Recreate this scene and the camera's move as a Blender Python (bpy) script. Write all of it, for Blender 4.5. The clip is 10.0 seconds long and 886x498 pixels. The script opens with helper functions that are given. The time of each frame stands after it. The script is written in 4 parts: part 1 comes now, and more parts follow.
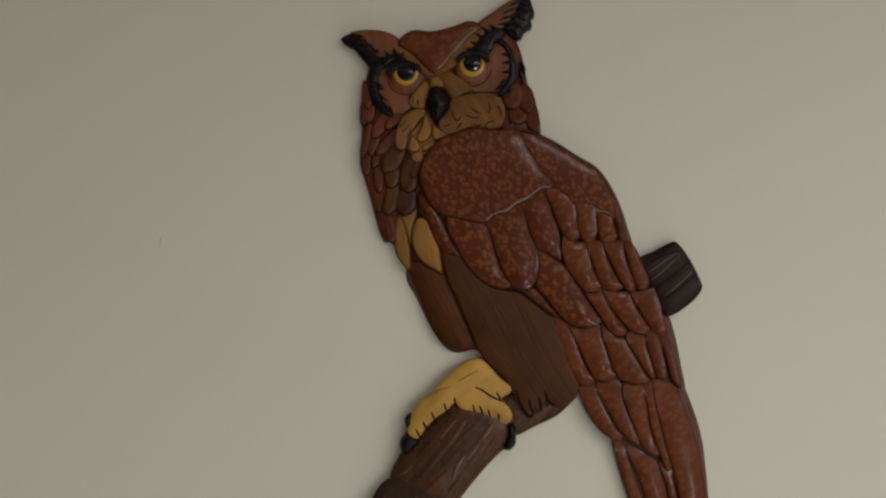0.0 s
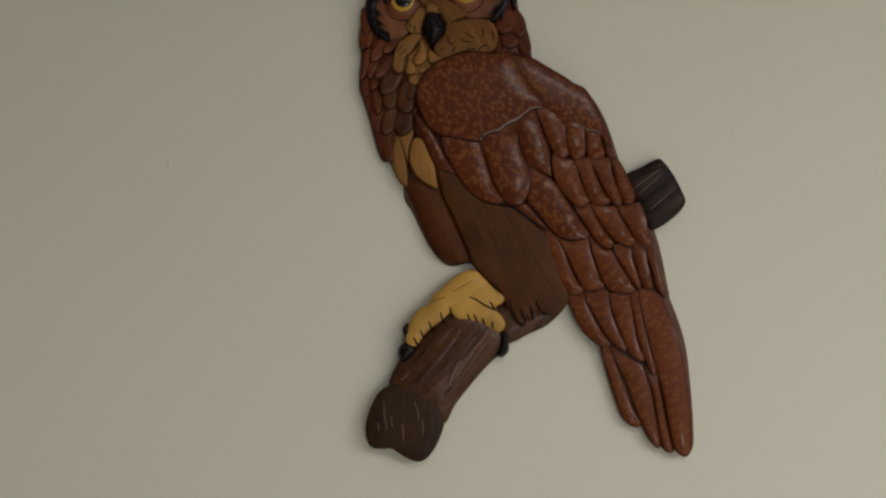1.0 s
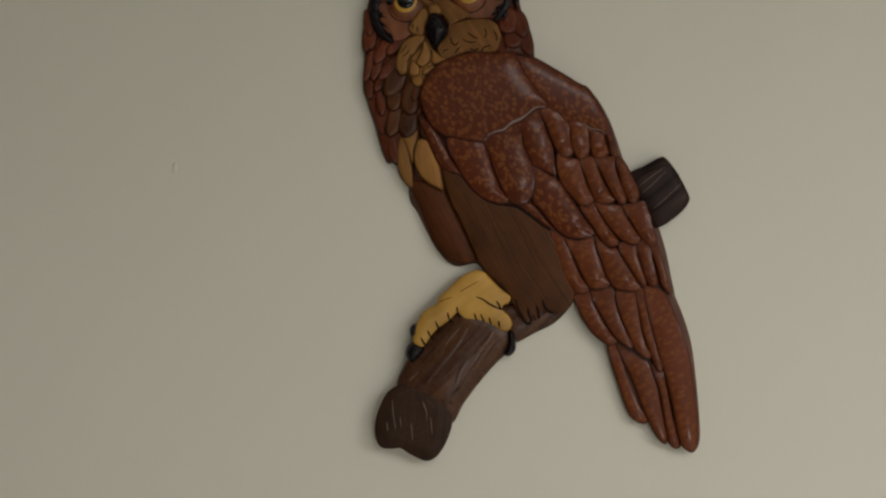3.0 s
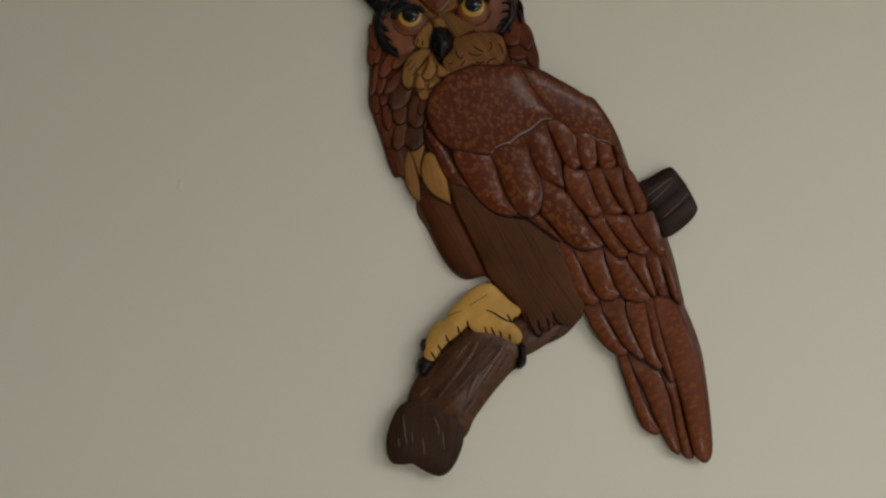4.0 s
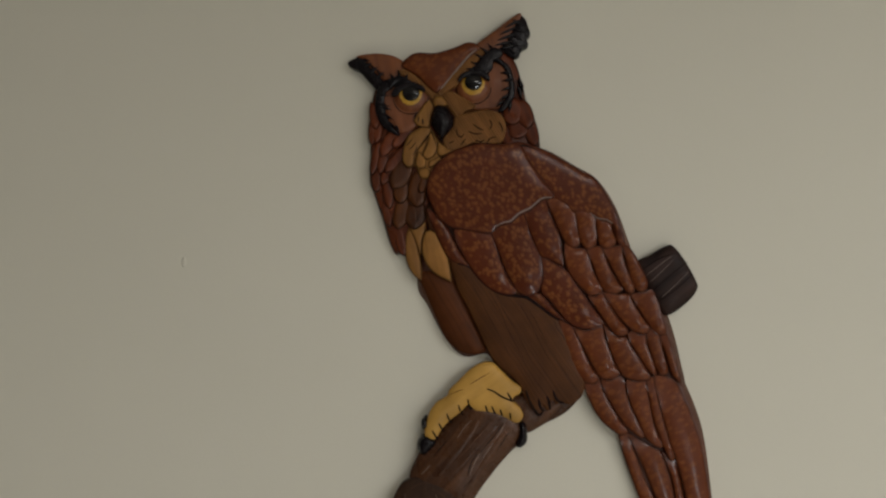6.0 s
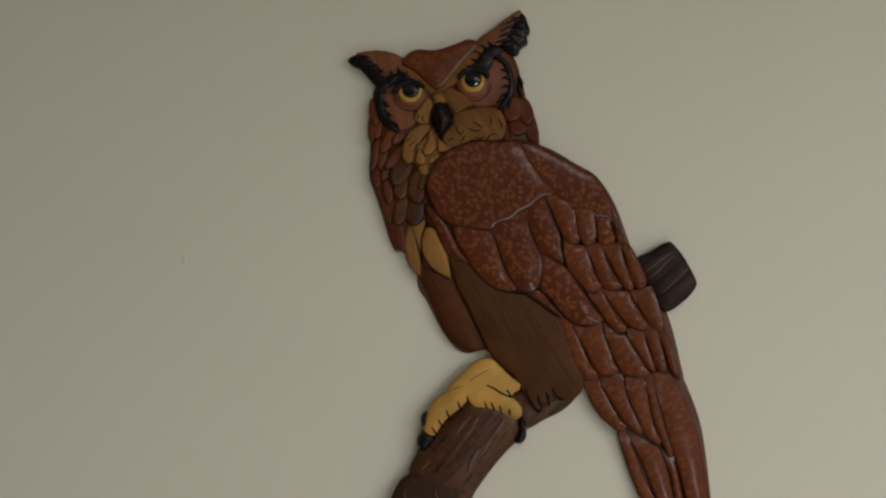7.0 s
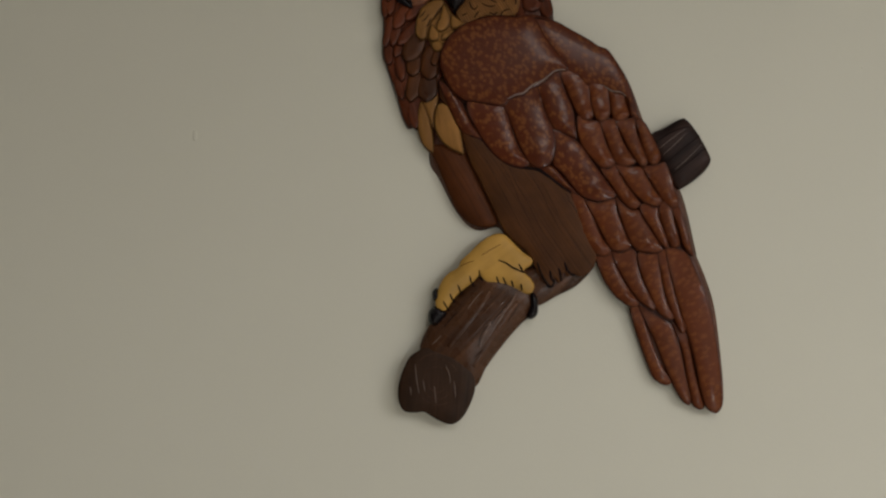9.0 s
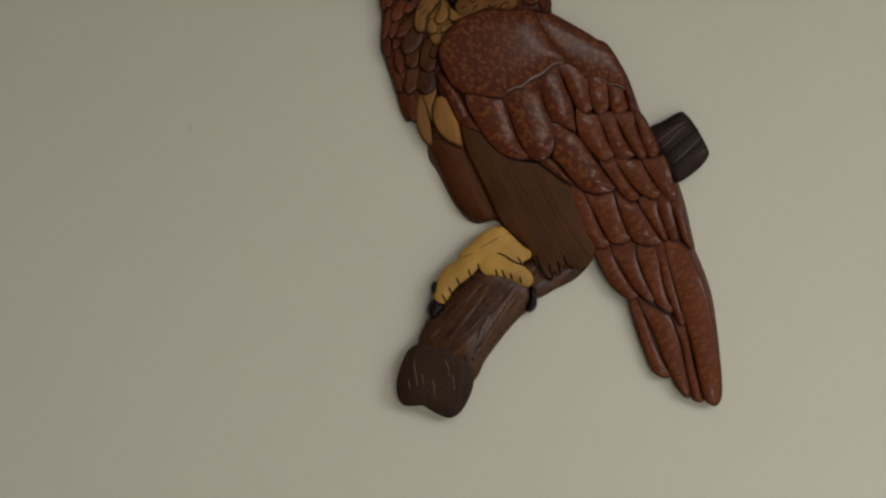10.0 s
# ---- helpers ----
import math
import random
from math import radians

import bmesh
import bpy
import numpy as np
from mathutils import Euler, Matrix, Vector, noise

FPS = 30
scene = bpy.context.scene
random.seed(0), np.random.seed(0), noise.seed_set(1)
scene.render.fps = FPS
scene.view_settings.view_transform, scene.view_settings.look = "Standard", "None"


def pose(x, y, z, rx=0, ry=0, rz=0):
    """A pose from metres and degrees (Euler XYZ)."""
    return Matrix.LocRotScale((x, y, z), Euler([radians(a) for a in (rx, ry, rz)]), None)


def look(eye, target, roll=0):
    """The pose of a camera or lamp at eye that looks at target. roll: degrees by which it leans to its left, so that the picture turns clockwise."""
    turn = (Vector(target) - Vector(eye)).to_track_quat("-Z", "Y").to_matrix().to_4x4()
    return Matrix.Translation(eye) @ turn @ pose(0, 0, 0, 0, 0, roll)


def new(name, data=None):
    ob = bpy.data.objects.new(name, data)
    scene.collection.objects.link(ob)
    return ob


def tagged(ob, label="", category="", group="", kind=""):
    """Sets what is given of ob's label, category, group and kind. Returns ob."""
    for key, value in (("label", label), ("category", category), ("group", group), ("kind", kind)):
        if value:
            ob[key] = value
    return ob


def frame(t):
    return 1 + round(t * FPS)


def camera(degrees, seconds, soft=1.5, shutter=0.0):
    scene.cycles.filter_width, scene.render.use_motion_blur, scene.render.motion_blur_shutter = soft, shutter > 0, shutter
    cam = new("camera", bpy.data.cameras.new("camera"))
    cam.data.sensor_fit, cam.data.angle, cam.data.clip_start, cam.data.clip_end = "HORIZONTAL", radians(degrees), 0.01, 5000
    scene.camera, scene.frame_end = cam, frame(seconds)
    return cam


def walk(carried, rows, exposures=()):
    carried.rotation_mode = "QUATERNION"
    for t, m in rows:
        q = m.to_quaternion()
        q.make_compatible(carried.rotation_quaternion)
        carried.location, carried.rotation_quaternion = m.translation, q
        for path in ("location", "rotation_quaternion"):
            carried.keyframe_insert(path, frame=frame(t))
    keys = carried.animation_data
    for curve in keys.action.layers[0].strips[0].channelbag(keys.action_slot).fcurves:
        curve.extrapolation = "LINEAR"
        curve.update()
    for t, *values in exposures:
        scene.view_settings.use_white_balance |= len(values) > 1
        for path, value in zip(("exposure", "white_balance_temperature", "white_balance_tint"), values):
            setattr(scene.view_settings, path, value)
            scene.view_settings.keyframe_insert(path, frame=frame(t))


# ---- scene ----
from mathutils.bvhtree import BVHTree
from mathutils.geometry import delaunay_2d_cdt

# camera and walk
cam = camera(50, 10.0, soft=2.3)
PATH = [
    (0, pose(0.0156, -1.0053, 1.6214, 94.098, -2.132, 3.487)),
    (0.3, pose(0.0221, -1.0226, 1.6010, 93.506, -2.085, 3.542)),
    (0.5, pose(0.0268, -1.0326, 1.5862, 93.009, -2.078, 3.621)),
    (0.7, pose(0.0225, -1.0382, 1.5658, 93.510, -2.053, 3.310)),
    (1, pose(0.0155, -1.0465, 1.5288, 94.081, -1.944, 2.923)),
    (1.2, pose(0.0095, -1.0474, 1.5248, 93.713, -2.018, 2.620)),
    (1.5, pose(-0.0001, -1.0490, 1.5306, 93.620, -1.954, 2.283)),
    (1.7, pose(-0.0015, -1.0518, 1.5428, 93.905, -1.870, 2.337)),
    (2, pose(-0.0024, -1.0553, 1.5565, 94.208, -1.742, 2.289)),
    (2.2, pose(0.0043, -1.0551, 1.5641, 94.023, -1.645, 2.530)),
    (2.5, pose(0.0131, -1.0555, 1.5649, 93.514, -1.461, 2.931)),
    (2.7, pose(0.0124, -1.0552, 1.5565, 93.283, -1.406, 3.026)),
    (3.8, pose(-0.0146, -1.0486, 1.5325, 93.808, -0.233, 2.099)),
    (4, pose(-0.0168, -1.0504, 1.5409, 94.232, -0.223, 2.149)),
    (4.5, pose(-0.0113, -1.0554, 1.5716, 94.060, -0.197, 2.360)),
    (5, pose(0.0000, -1.0595, 1.6064, 93.837, -0.137, 3.089)),
    (5.5, pose(-0.0000, -1.0619, 1.6200, 93.991, -0.001, 2.983)),
    (5.7, pose(-0.0006, -1.0621, 1.6238, 94.094, -0.026, 3.048)),
    (6.8, pose(0.0020, -1.0654, 1.6348, 93.986, -0.146, 3.133)),
    (7, pose(0.0016, -1.0653, 1.6297, 93.834, -0.152, 3.165)),
    (7.5, pose(-0.0045, -1.0629, 1.5963, 93.405, -0.598, 3.018)),
    (7.8, pose(-0.0061, -1.0593, 1.5702, 93.361, -0.596, 3.044)),
    (8, pose(-0.0073, -1.0566, 1.5509, 93.236, -0.634, 3.069)),
    (8.5, pose(-0.0174, -1.0530, 1.5173, 93.200, -0.727, 2.739)),
    (9, pose(-0.0116, -1.0527, 1.5033, 93.291, -0.610, 3.143)),
    (9.2, pose(-0.0185, -1.0511, 1.4913, 93.217, -0.592, 2.747)),
    (9.5, pose(-0.0286, -1.0493, 1.4841, 93.531, -0.553, 2.062)),
    (10, pose(-0.0240, -1.0487, 1.4851, 93.887, -0.591, 2.378)),
]
EXPOSURES = [(0.0, -0.18), (1.5, -0.25), (7.5, -0.24), (9.0, -0.3), (10.0, -0.3)]
walk(cam, PATH, EXPOSURES)

# world and lamps
world = bpy.data.worlds.new("world")
scene.world = world
world.use_nodes = True
world.node_tree.nodes["Background"].inputs[0].default_value = (0.9, 0.95, 1.0, 1)
world.node_tree.nodes["Background"].inputs[1].default_value = 0.05


def area_lamp(name, eye, target, wide, deep, watts, colour):
    data = bpy.data.lights.new(name, "AREA")
    data.shape, data.size, data.size_y, data.energy, data.color = "RECTANGLE", wide, deep, watts, colour
    ob = new(name, data)
    ob.matrix_world = look(eye, target)
    return ob


area_lamp("window_light", (1.25, -4.35, 0.55), (0.2, 0.0, 1.3), 0.3, 0.3, 17, (0.93, 0.985, 1.0))
area_lamp("ceiling_lamp", (2.55, -2.9, 2.36), (2.55, -2.9, 0), 1.8, 2.4, 146, (0.955, 0.98, 0.995))
area_lamp("ceiling_lamp", (0.35, -1.9, 2.36), (0.35, -1.9, 0), 0.5, 0.5, 11, (1.0, 0.96, 0.91))


# ---- materials ----
class Nodes:
    """A small writer of node materials."""

    def __init__(self, name, rough=0.5, metal=0.0, spec=0.35):
        self.mat = bpy.data.materials.new(name)
        self.mat.use_nodes = True
        self.tree = self.mat.node_tree
        self.bsdf = self.tree.nodes["Principled BSDF"]
        self.bsdf.inputs["Roughness"].default_value = rough
        self.bsdf.inputs["Metallic"].default_value = metal
        self.bsdf.inputs["Specular IOR Level"].default_value = spec
        self.coord = self.add("ShaderNodeTexCoord").outputs["Object"]

    def add(self, kind, **values):
        node = self.tree.nodes.new(kind)
        for key, value in values.items():
            node.inputs[key.replace("_", " ")].default_value = value
        return node

    def link(self, a, b):
        self.tree.links.new(a, b)

    def stretch(self, scale, turn=0.0):
        """Coordinates turned in the wall's plane (positive: the grain leans to the right going down) and then stretched."""
        turned = self.add("ShaderNodeMapping")
        turned.inputs["Rotation"].default_value = (0, radians(turn), 0)
        self.link(self.coord, turned.inputs["Vector"])
        node = self.add("ShaderNodeMapping")
        node.inputs["Scale"].default_value = scale
        self.link(turned.outputs["Vector"], node.inputs["Vector"])
        return node.outputs["Vector"]

    def bands(self, scale, turn, bend=5.0):
        node = self.add("ShaderNodeTexWave", Scale=scale, Distortion=bend, Detail=2.0)
        node.inputs["Detail Scale"].default_value = 0.6
        self.link(self.stretch((1, 0, 0.35), turn), node.inputs["Vector"])
        return node.outputs["Fac"]

    def noise(self, scale, detail=4.0, vector=None, rough=0.55, bend=0.0):
        node = self.add("ShaderNodeTexNoise", Scale=scale, Detail=detail, Roughness=rough, Distortion=bend)
        self.link(vector or self.coord, node.inputs["Vector"])
        return node.outputs["Fac"]

    def ramp(self, fac, *stops):
        node = self.tree.nodes.new("ShaderNodeValToRGB")
        ramp = node.color_ramp
        while len(ramp.elements) < len(stops):
            ramp.elements.new(0.5)
        for element, (place, colour) in zip(ramp.elements, stops):
            element.position = place
            element.color = (*colour, 1) if isinstance(colour, tuple) else (colour, colour, colour, 1)
        self.link(fac, node.inputs["Fac"])
        return node.outputs["Color"]

    def mix(self, fac, a, b, blend="MIX"):
        node = self.tree.nodes.new("ShaderNodeMix")
        node.data_type, node.blend_type = "RGBA", blend
        for value, socket in ((fac, node.inputs[0]), (a, node.inputs[6]), (b, node.inputs[7])):
            if isinstance(value, (int, float)):
                socket.default_value = value
            elif isinstance(value, tuple):
                socket.default_value = (*value, 1)
            else:
                self.link(value, socket)
        return node.outputs[2]

    def colour(self, socket):
        self.link(socket, self.bsdf.inputs["Base Color"])

    def rough(self, socket):
        self.link(socket, self.bsdf.inputs["Roughness"])

    def bump(self, *layers):
        last = None
        for height, strength, depth in layers:
            node = self.add("ShaderNodeBump", Strength=strength, Distance=depth)
            self.link(height, node.inputs["Height"])
            if last:
                self.link(last, node.inputs["Normal"])
            last = node.outputs["Normal"]
        self.link(last, self.bsdf.inputs["Normal"])


def island(n, socket, amount):
    """Each piece a little lighter or darker than its neighbours."""
    info = n.add("ShaderNodeObjectInfo")
    tone = n.ramp(info.outputs["Random"], (0, 1.0 - amount), (1, 1.0))
    return n.mix(1.0, socket, tone, "MULTIPLY")


def stained_wood(name, dark, light, rough=0.38, turn=30, grain=260.0, amount=0.2, ridges=0.0, relief=0.5, spec=0.3, faint=0.0, rimmed=False):
    n = Nodes(name, rough, spec=spec)
    along = n.stretch((1.0, 0.3, 0.07), turn)
    lines = n.noise(grain, 5, along, 0.6, 0.4)
    cloud = n.noise(28, 3)
    tone = n.ramp(lines, (0.32, dark), (0.68, light))
    worn = n.ramp(cloud, (0.3, 0.68), (0.7, 1.0))
    tone = n.mix(1.0, tone, worn, "MULTIPLY")
    layers = [(lines, relief, 0.0015), (n.noise(700, 2), 0.12, 0.0004)]
    if ridges:
        cut = n.bands(ridges, turn)
        tone = n.mix(n.ramp(cut, (0.05, 0.3), (0.4, 0.0)), tone, tuple(c * 0.35 for c in dark))
        layers.append((cut, 0.6, 0.0015))
    if faint:
        # broken, wandering grain lines
        cut = n.bands(faint, turn, 5.0)
        broken = n.ramp(n.noise(70, 3, along), (0.38, 0.0), (0.62, 1.0))
        line = n.mix(1.0, n.ramp(cut, (0.06, 0.42), (0.34, 0.0)), broken, "MULTIPLY")
        tone = n.mix(line, tone, tuple(c * 0.4 for c in dark))
        layers.append((line, 0.2, -0.0012))
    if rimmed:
        # tone darkens towards the cut edges
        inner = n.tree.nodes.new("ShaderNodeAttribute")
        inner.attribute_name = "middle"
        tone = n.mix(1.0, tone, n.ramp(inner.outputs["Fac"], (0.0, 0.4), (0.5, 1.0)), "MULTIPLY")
    n.colour(island(n, tone, amount))
    n.rough(n.ramp(n.noise(90, 3), (0.3, rough - 0.07), (0.7, rough + 0.1)))
    n.bump(*layers)
    return n.mat


def mottled_wood(name, dark, light, cell=105.0, rough=0.36, strong=1.0, shape=(1.0, 0.2, 0.8), ripple=0.0):
    n = Nodes(name, rough, spec=0.09)
    n.bsdf.inputs["Coat Weight"].default_value = 0.15
    n.bsdf.inputs["Coat Roughness"].default_value = 0.15
    bent = n.add("ShaderNodeVectorMath")
    bent.operation = "ADD"
    wobble = n.add("ShaderNodeTexNoise", Scale=120.0, Detail=2.0)
    n.link(n.coord, wobble.inputs["Vector"])
    small = n.add("ShaderNodeVectorMath")
    small.operation = "SCALE"
    small.inputs["Scale"].default_value = 0.007
    n.link(wobble.outputs["Color"], small.inputs[0])
    n.link(n.stretch(shape, 30), bent.inputs[0])
    n.link(small.outputs[0], bent.inputs[1])
    cells = n.add("ShaderNodeTexVoronoi", Scale=cell)
    n.link(bent.outputs[0], cells.inputs["Vector"])
    spots = n.ramp(cells.outputs["Distance"], (0.27, strong), (0.57, 0.0))
    patch = n.ramp(n.noise(60, 3), (0.28, 0.9), (0.5, 1.0))
    fac = n.mix(1.0, spots, patch, "MULTIPLY")
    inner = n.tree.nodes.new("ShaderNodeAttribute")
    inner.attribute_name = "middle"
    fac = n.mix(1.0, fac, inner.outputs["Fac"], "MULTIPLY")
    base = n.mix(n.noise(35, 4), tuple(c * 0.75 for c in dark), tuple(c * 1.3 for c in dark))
    # base colour is darker along the cut edges
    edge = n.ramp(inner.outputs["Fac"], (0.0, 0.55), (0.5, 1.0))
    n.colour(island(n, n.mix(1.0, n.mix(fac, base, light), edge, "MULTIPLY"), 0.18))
    n.rough(n.ramp(n.noise(80, 3), (0.3, rough - 0.04), (0.7, rough + 0.07)))
    n.bump((spots, 0.08, 0.0007), (n.noise(160, 4), 0.05, 0.0012), (n.noise(520, 3), 0.07, 0.0005), (n.bands(55.0, 112, 7.0), ripple, 0.001))
    return n.mat


def glossy(name, colour, rough, spec=0.35):
    n = Nodes(name, rough, spec=spec)
    n.colour(n.mix(n.noise(120, 3), tuple(c * 0.6 for c in colour), tuple(c * 1.5 for c in colour)))
    n.rough(n.ramp(n.noise(200, 3), (0.3, rough * 0.8), (0.7, rough * 1.3)))
    n.bump((n.noise(300, 3), 0.15, 0.0006))
    return n.mat


def wall_paint():
    n = Nodes("wall_paint", 0.62, spec=0.3)
    n.colour(n.mix(n.noise(2.2, 4), (0.61, 0.58, 0.495), (0.65, 0.62, 0.535)))
    n.bump((n.noise(260, 4), 0.10, 0.0010), (n.noise(14, 3), 0.08, 0.004))
    return n.mat


def plain(name, a, b, scale, rough):
    n = Nodes(name, rough)
    n.colour(n.mix(n.noise(scale, 5), a, b))
    n.bump((n.noise(scale * 6, 3), 0.1, 0.002))
    return n.mat


PAINT = wall_paint()
CEILING = plain("ceiling_paint", (0.55, 0.54, 0.51), (0.60, 0.59, 0.56), 6, 0.9)
FLOORING = plain("floor_vinyl", (0.46, 0.44, 0.38), (0.54, 0.51, 0.45), 40, 0.6)
TAUPE = plain("taupe_paint", (0.30, 0.27, 0.23), (0.34, 0.31, 0.26), 8, 0.8)
MOTTLED = mottled_wood("mottled_mahogany", (0.086, 0.0186, 0.0062), (0.165, 0.0525, 0.0143), 200.0)
FAINT = mottled_wood("faintly_mottled_mahogany", (0.109, 0.0268, 0.0083), (0.178, 0.055, 0.0150), 165.0, 0.34, 0.68, (0.72, 0.2, 1.15), 0.012)
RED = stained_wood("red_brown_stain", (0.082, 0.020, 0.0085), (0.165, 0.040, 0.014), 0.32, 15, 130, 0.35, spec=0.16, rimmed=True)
OLIVE = stained_wood("olive_brown_stain", (0.074, 0.0252, 0.0067), (0.108, 0.0378, 0.0096), 0.46, 34, 130, relief=0.25, spec=0.12, faint=72.0)
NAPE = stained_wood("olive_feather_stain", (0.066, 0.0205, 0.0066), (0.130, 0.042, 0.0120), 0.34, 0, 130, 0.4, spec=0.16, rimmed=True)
LEG = stained_wood("dark_leg_stain", (0.068, 0.0197, 0.0060), (0.108, 0.0322, 0.0094), 0.42, 30, 120, relief=0.28, spec=0.09, faint=55.0)
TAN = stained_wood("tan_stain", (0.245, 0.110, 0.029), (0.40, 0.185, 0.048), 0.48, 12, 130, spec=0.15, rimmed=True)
BUFF = stained_wood("buff_stain", (0.19, 0.082, 0.025), (0.30, 0.130, 0.039), 0.48, 32, 130, 0.2, 115.0, spec=0.15)
FACE = stained_wood("face_stain", (0.150, 0.044, 0.0148), (0.245, 0.077, 0.0240), 0.40, 12, 110)
YELLOW = stained_wood("ochre_stain", (0.42, 0.225, 0.043), (0.54, 0.295, 0.060), 0.45, -55, 60, 0.05, relief=0.25)
BARK = stained_wood("dark_bark_stain", (0.048, 0.0190, 0.0095), (0.116, 0.048, 0.0220), 0.27, -42, 90, relief=0.9, spec=0.2)
END = stained_wood("end_grain_stain", (0.030, 0.0140, 0.0076), (0.056, 0.0265, 0.0142), 0.45, -4, 120, spec=0.13)
STUB = stained_wood("blackish_stub_stain", (0.012, 0.0065, 0.0058), (0.044, 0.023, 0.0185), 0.38, -50, 90, relief=0.9, spec=0.11)
BACK = stained_wood("backing_edge_stain", (0.085, 0.030, 0.017), (0.14, 0.052, 0.029), 0.5, 30, 150)
BLACK = glossy("black_lacquer", (0.007, 0.005, 0.006), 0.24, 0.16)
PUPIL = glossy("pupil_lacquer", (0.006, 0.005, 0.005), 0.08)
IRIS = glossy("yellow_iris", (0.42, 0.235, 0.035), 0.25)
GROOVE = glossy("groove_stain", (0.012, 0.007, 0.006), 0.75, 0.04)
# pale tone for light lines and for highlights painted on edges
PALE_LINE = glossy("pale_highlight_line", (0.15, 0.102, 0.08), 0.3)


# ---- builders ----
def box(name, lo, hi, material, kind="structure", label="", category=""):
    bm = bmesh.new()
    bmesh.ops.create_cube(bm, size=1.0)
    for v in bm.verts:
        v.co = Vector([(a + b) / 2 + c * (b - a) for a, b, c in zip(lo, hi, v.co)])
    mesh = bpy.data.meshes.new(name)
    bm.to_mesh(mesh)
    bm.free()
    mesh.materials.append(material)
    return tagged(new(name, mesh), label, category, kind=kind)


TREES = {}
DEPTH = 0.74  # how deep the carving is, against its drawn heights


def part(name, bm, material, parent, label=""):
    """Links a bmesh as one smooth mesh under a thing or a part."""
    bmesh.ops.recalc_face_normals(bm, faces=bm.faces)
    for f in bm.faces:
        f.smooth = True
    mesh = bpy.data.meshes.new(name)
    bm.to_mesh(mesh)
    mesh.materials.append(material)
    ob = new(name, mesh)
    ob.parent = parent
    TREES[ob.name] = BVHTree.FromBMesh(bm)
    bm.free()
    return tagged(ob, label)


def smooth_loop(points, n=6):
    """A closed curve through the points, in millimetres."""
    p = np.array(points, float)
    a, b, c, d = np.roll(p, 1, 0), p, np.roll(p, -1, 0), np.roll(p, -2, 0)
    out = []
    for i in range(len(p)):
        for t in np.arange(n) / n:
            out.append(0.5 * (2 * b[i] + (c[i] - a[i]) * t + (2 * a[i] - 5 * b[i] + 4 * c[i] - d[i]) * t * t
                              + (3 * b[i] - a[i] - 3 * c[i] + d[i]) * t ** 3))
    out = np.array(out)
    x, y = out.T
    if np.sum(x * np.roll(y, -1) - y * np.roll(x, -1)) < 0:
        out = out[::-1]
    return out


def inside(p, q):
    """Which of the places q lie inside the closed outline p."""
    a, b = p, np.roll(p, -1, 0)
    x, y = q[:, :1], q[:, 1:]
    over = (a[:, 1] > y) != (b[:, 1] > y)
    with np.errstate(divide="ignore", invalid="ignore"):
        cut = (b[:, 0] - a[:, 0]) * (y - a[:, 1]) / (b[:, 1] - a[:, 1]) + a[:, 0]
    return (np.sum(over & (x < cut), axis=1) % 2) == 1


def to_edge(p, q):
    """How far the places q lie from the closed outline p."""
    a, d = p, np.roll(p, -1, 0) - p
    w = q[:, None, :] - a[None]
    t = np.clip((w * d).sum(2) / np.maximum((d * d).sum(1), 1e-9), 0, 1)
    return np.linalg.norm(w - t[..., None] * d, axis=2).min(1)


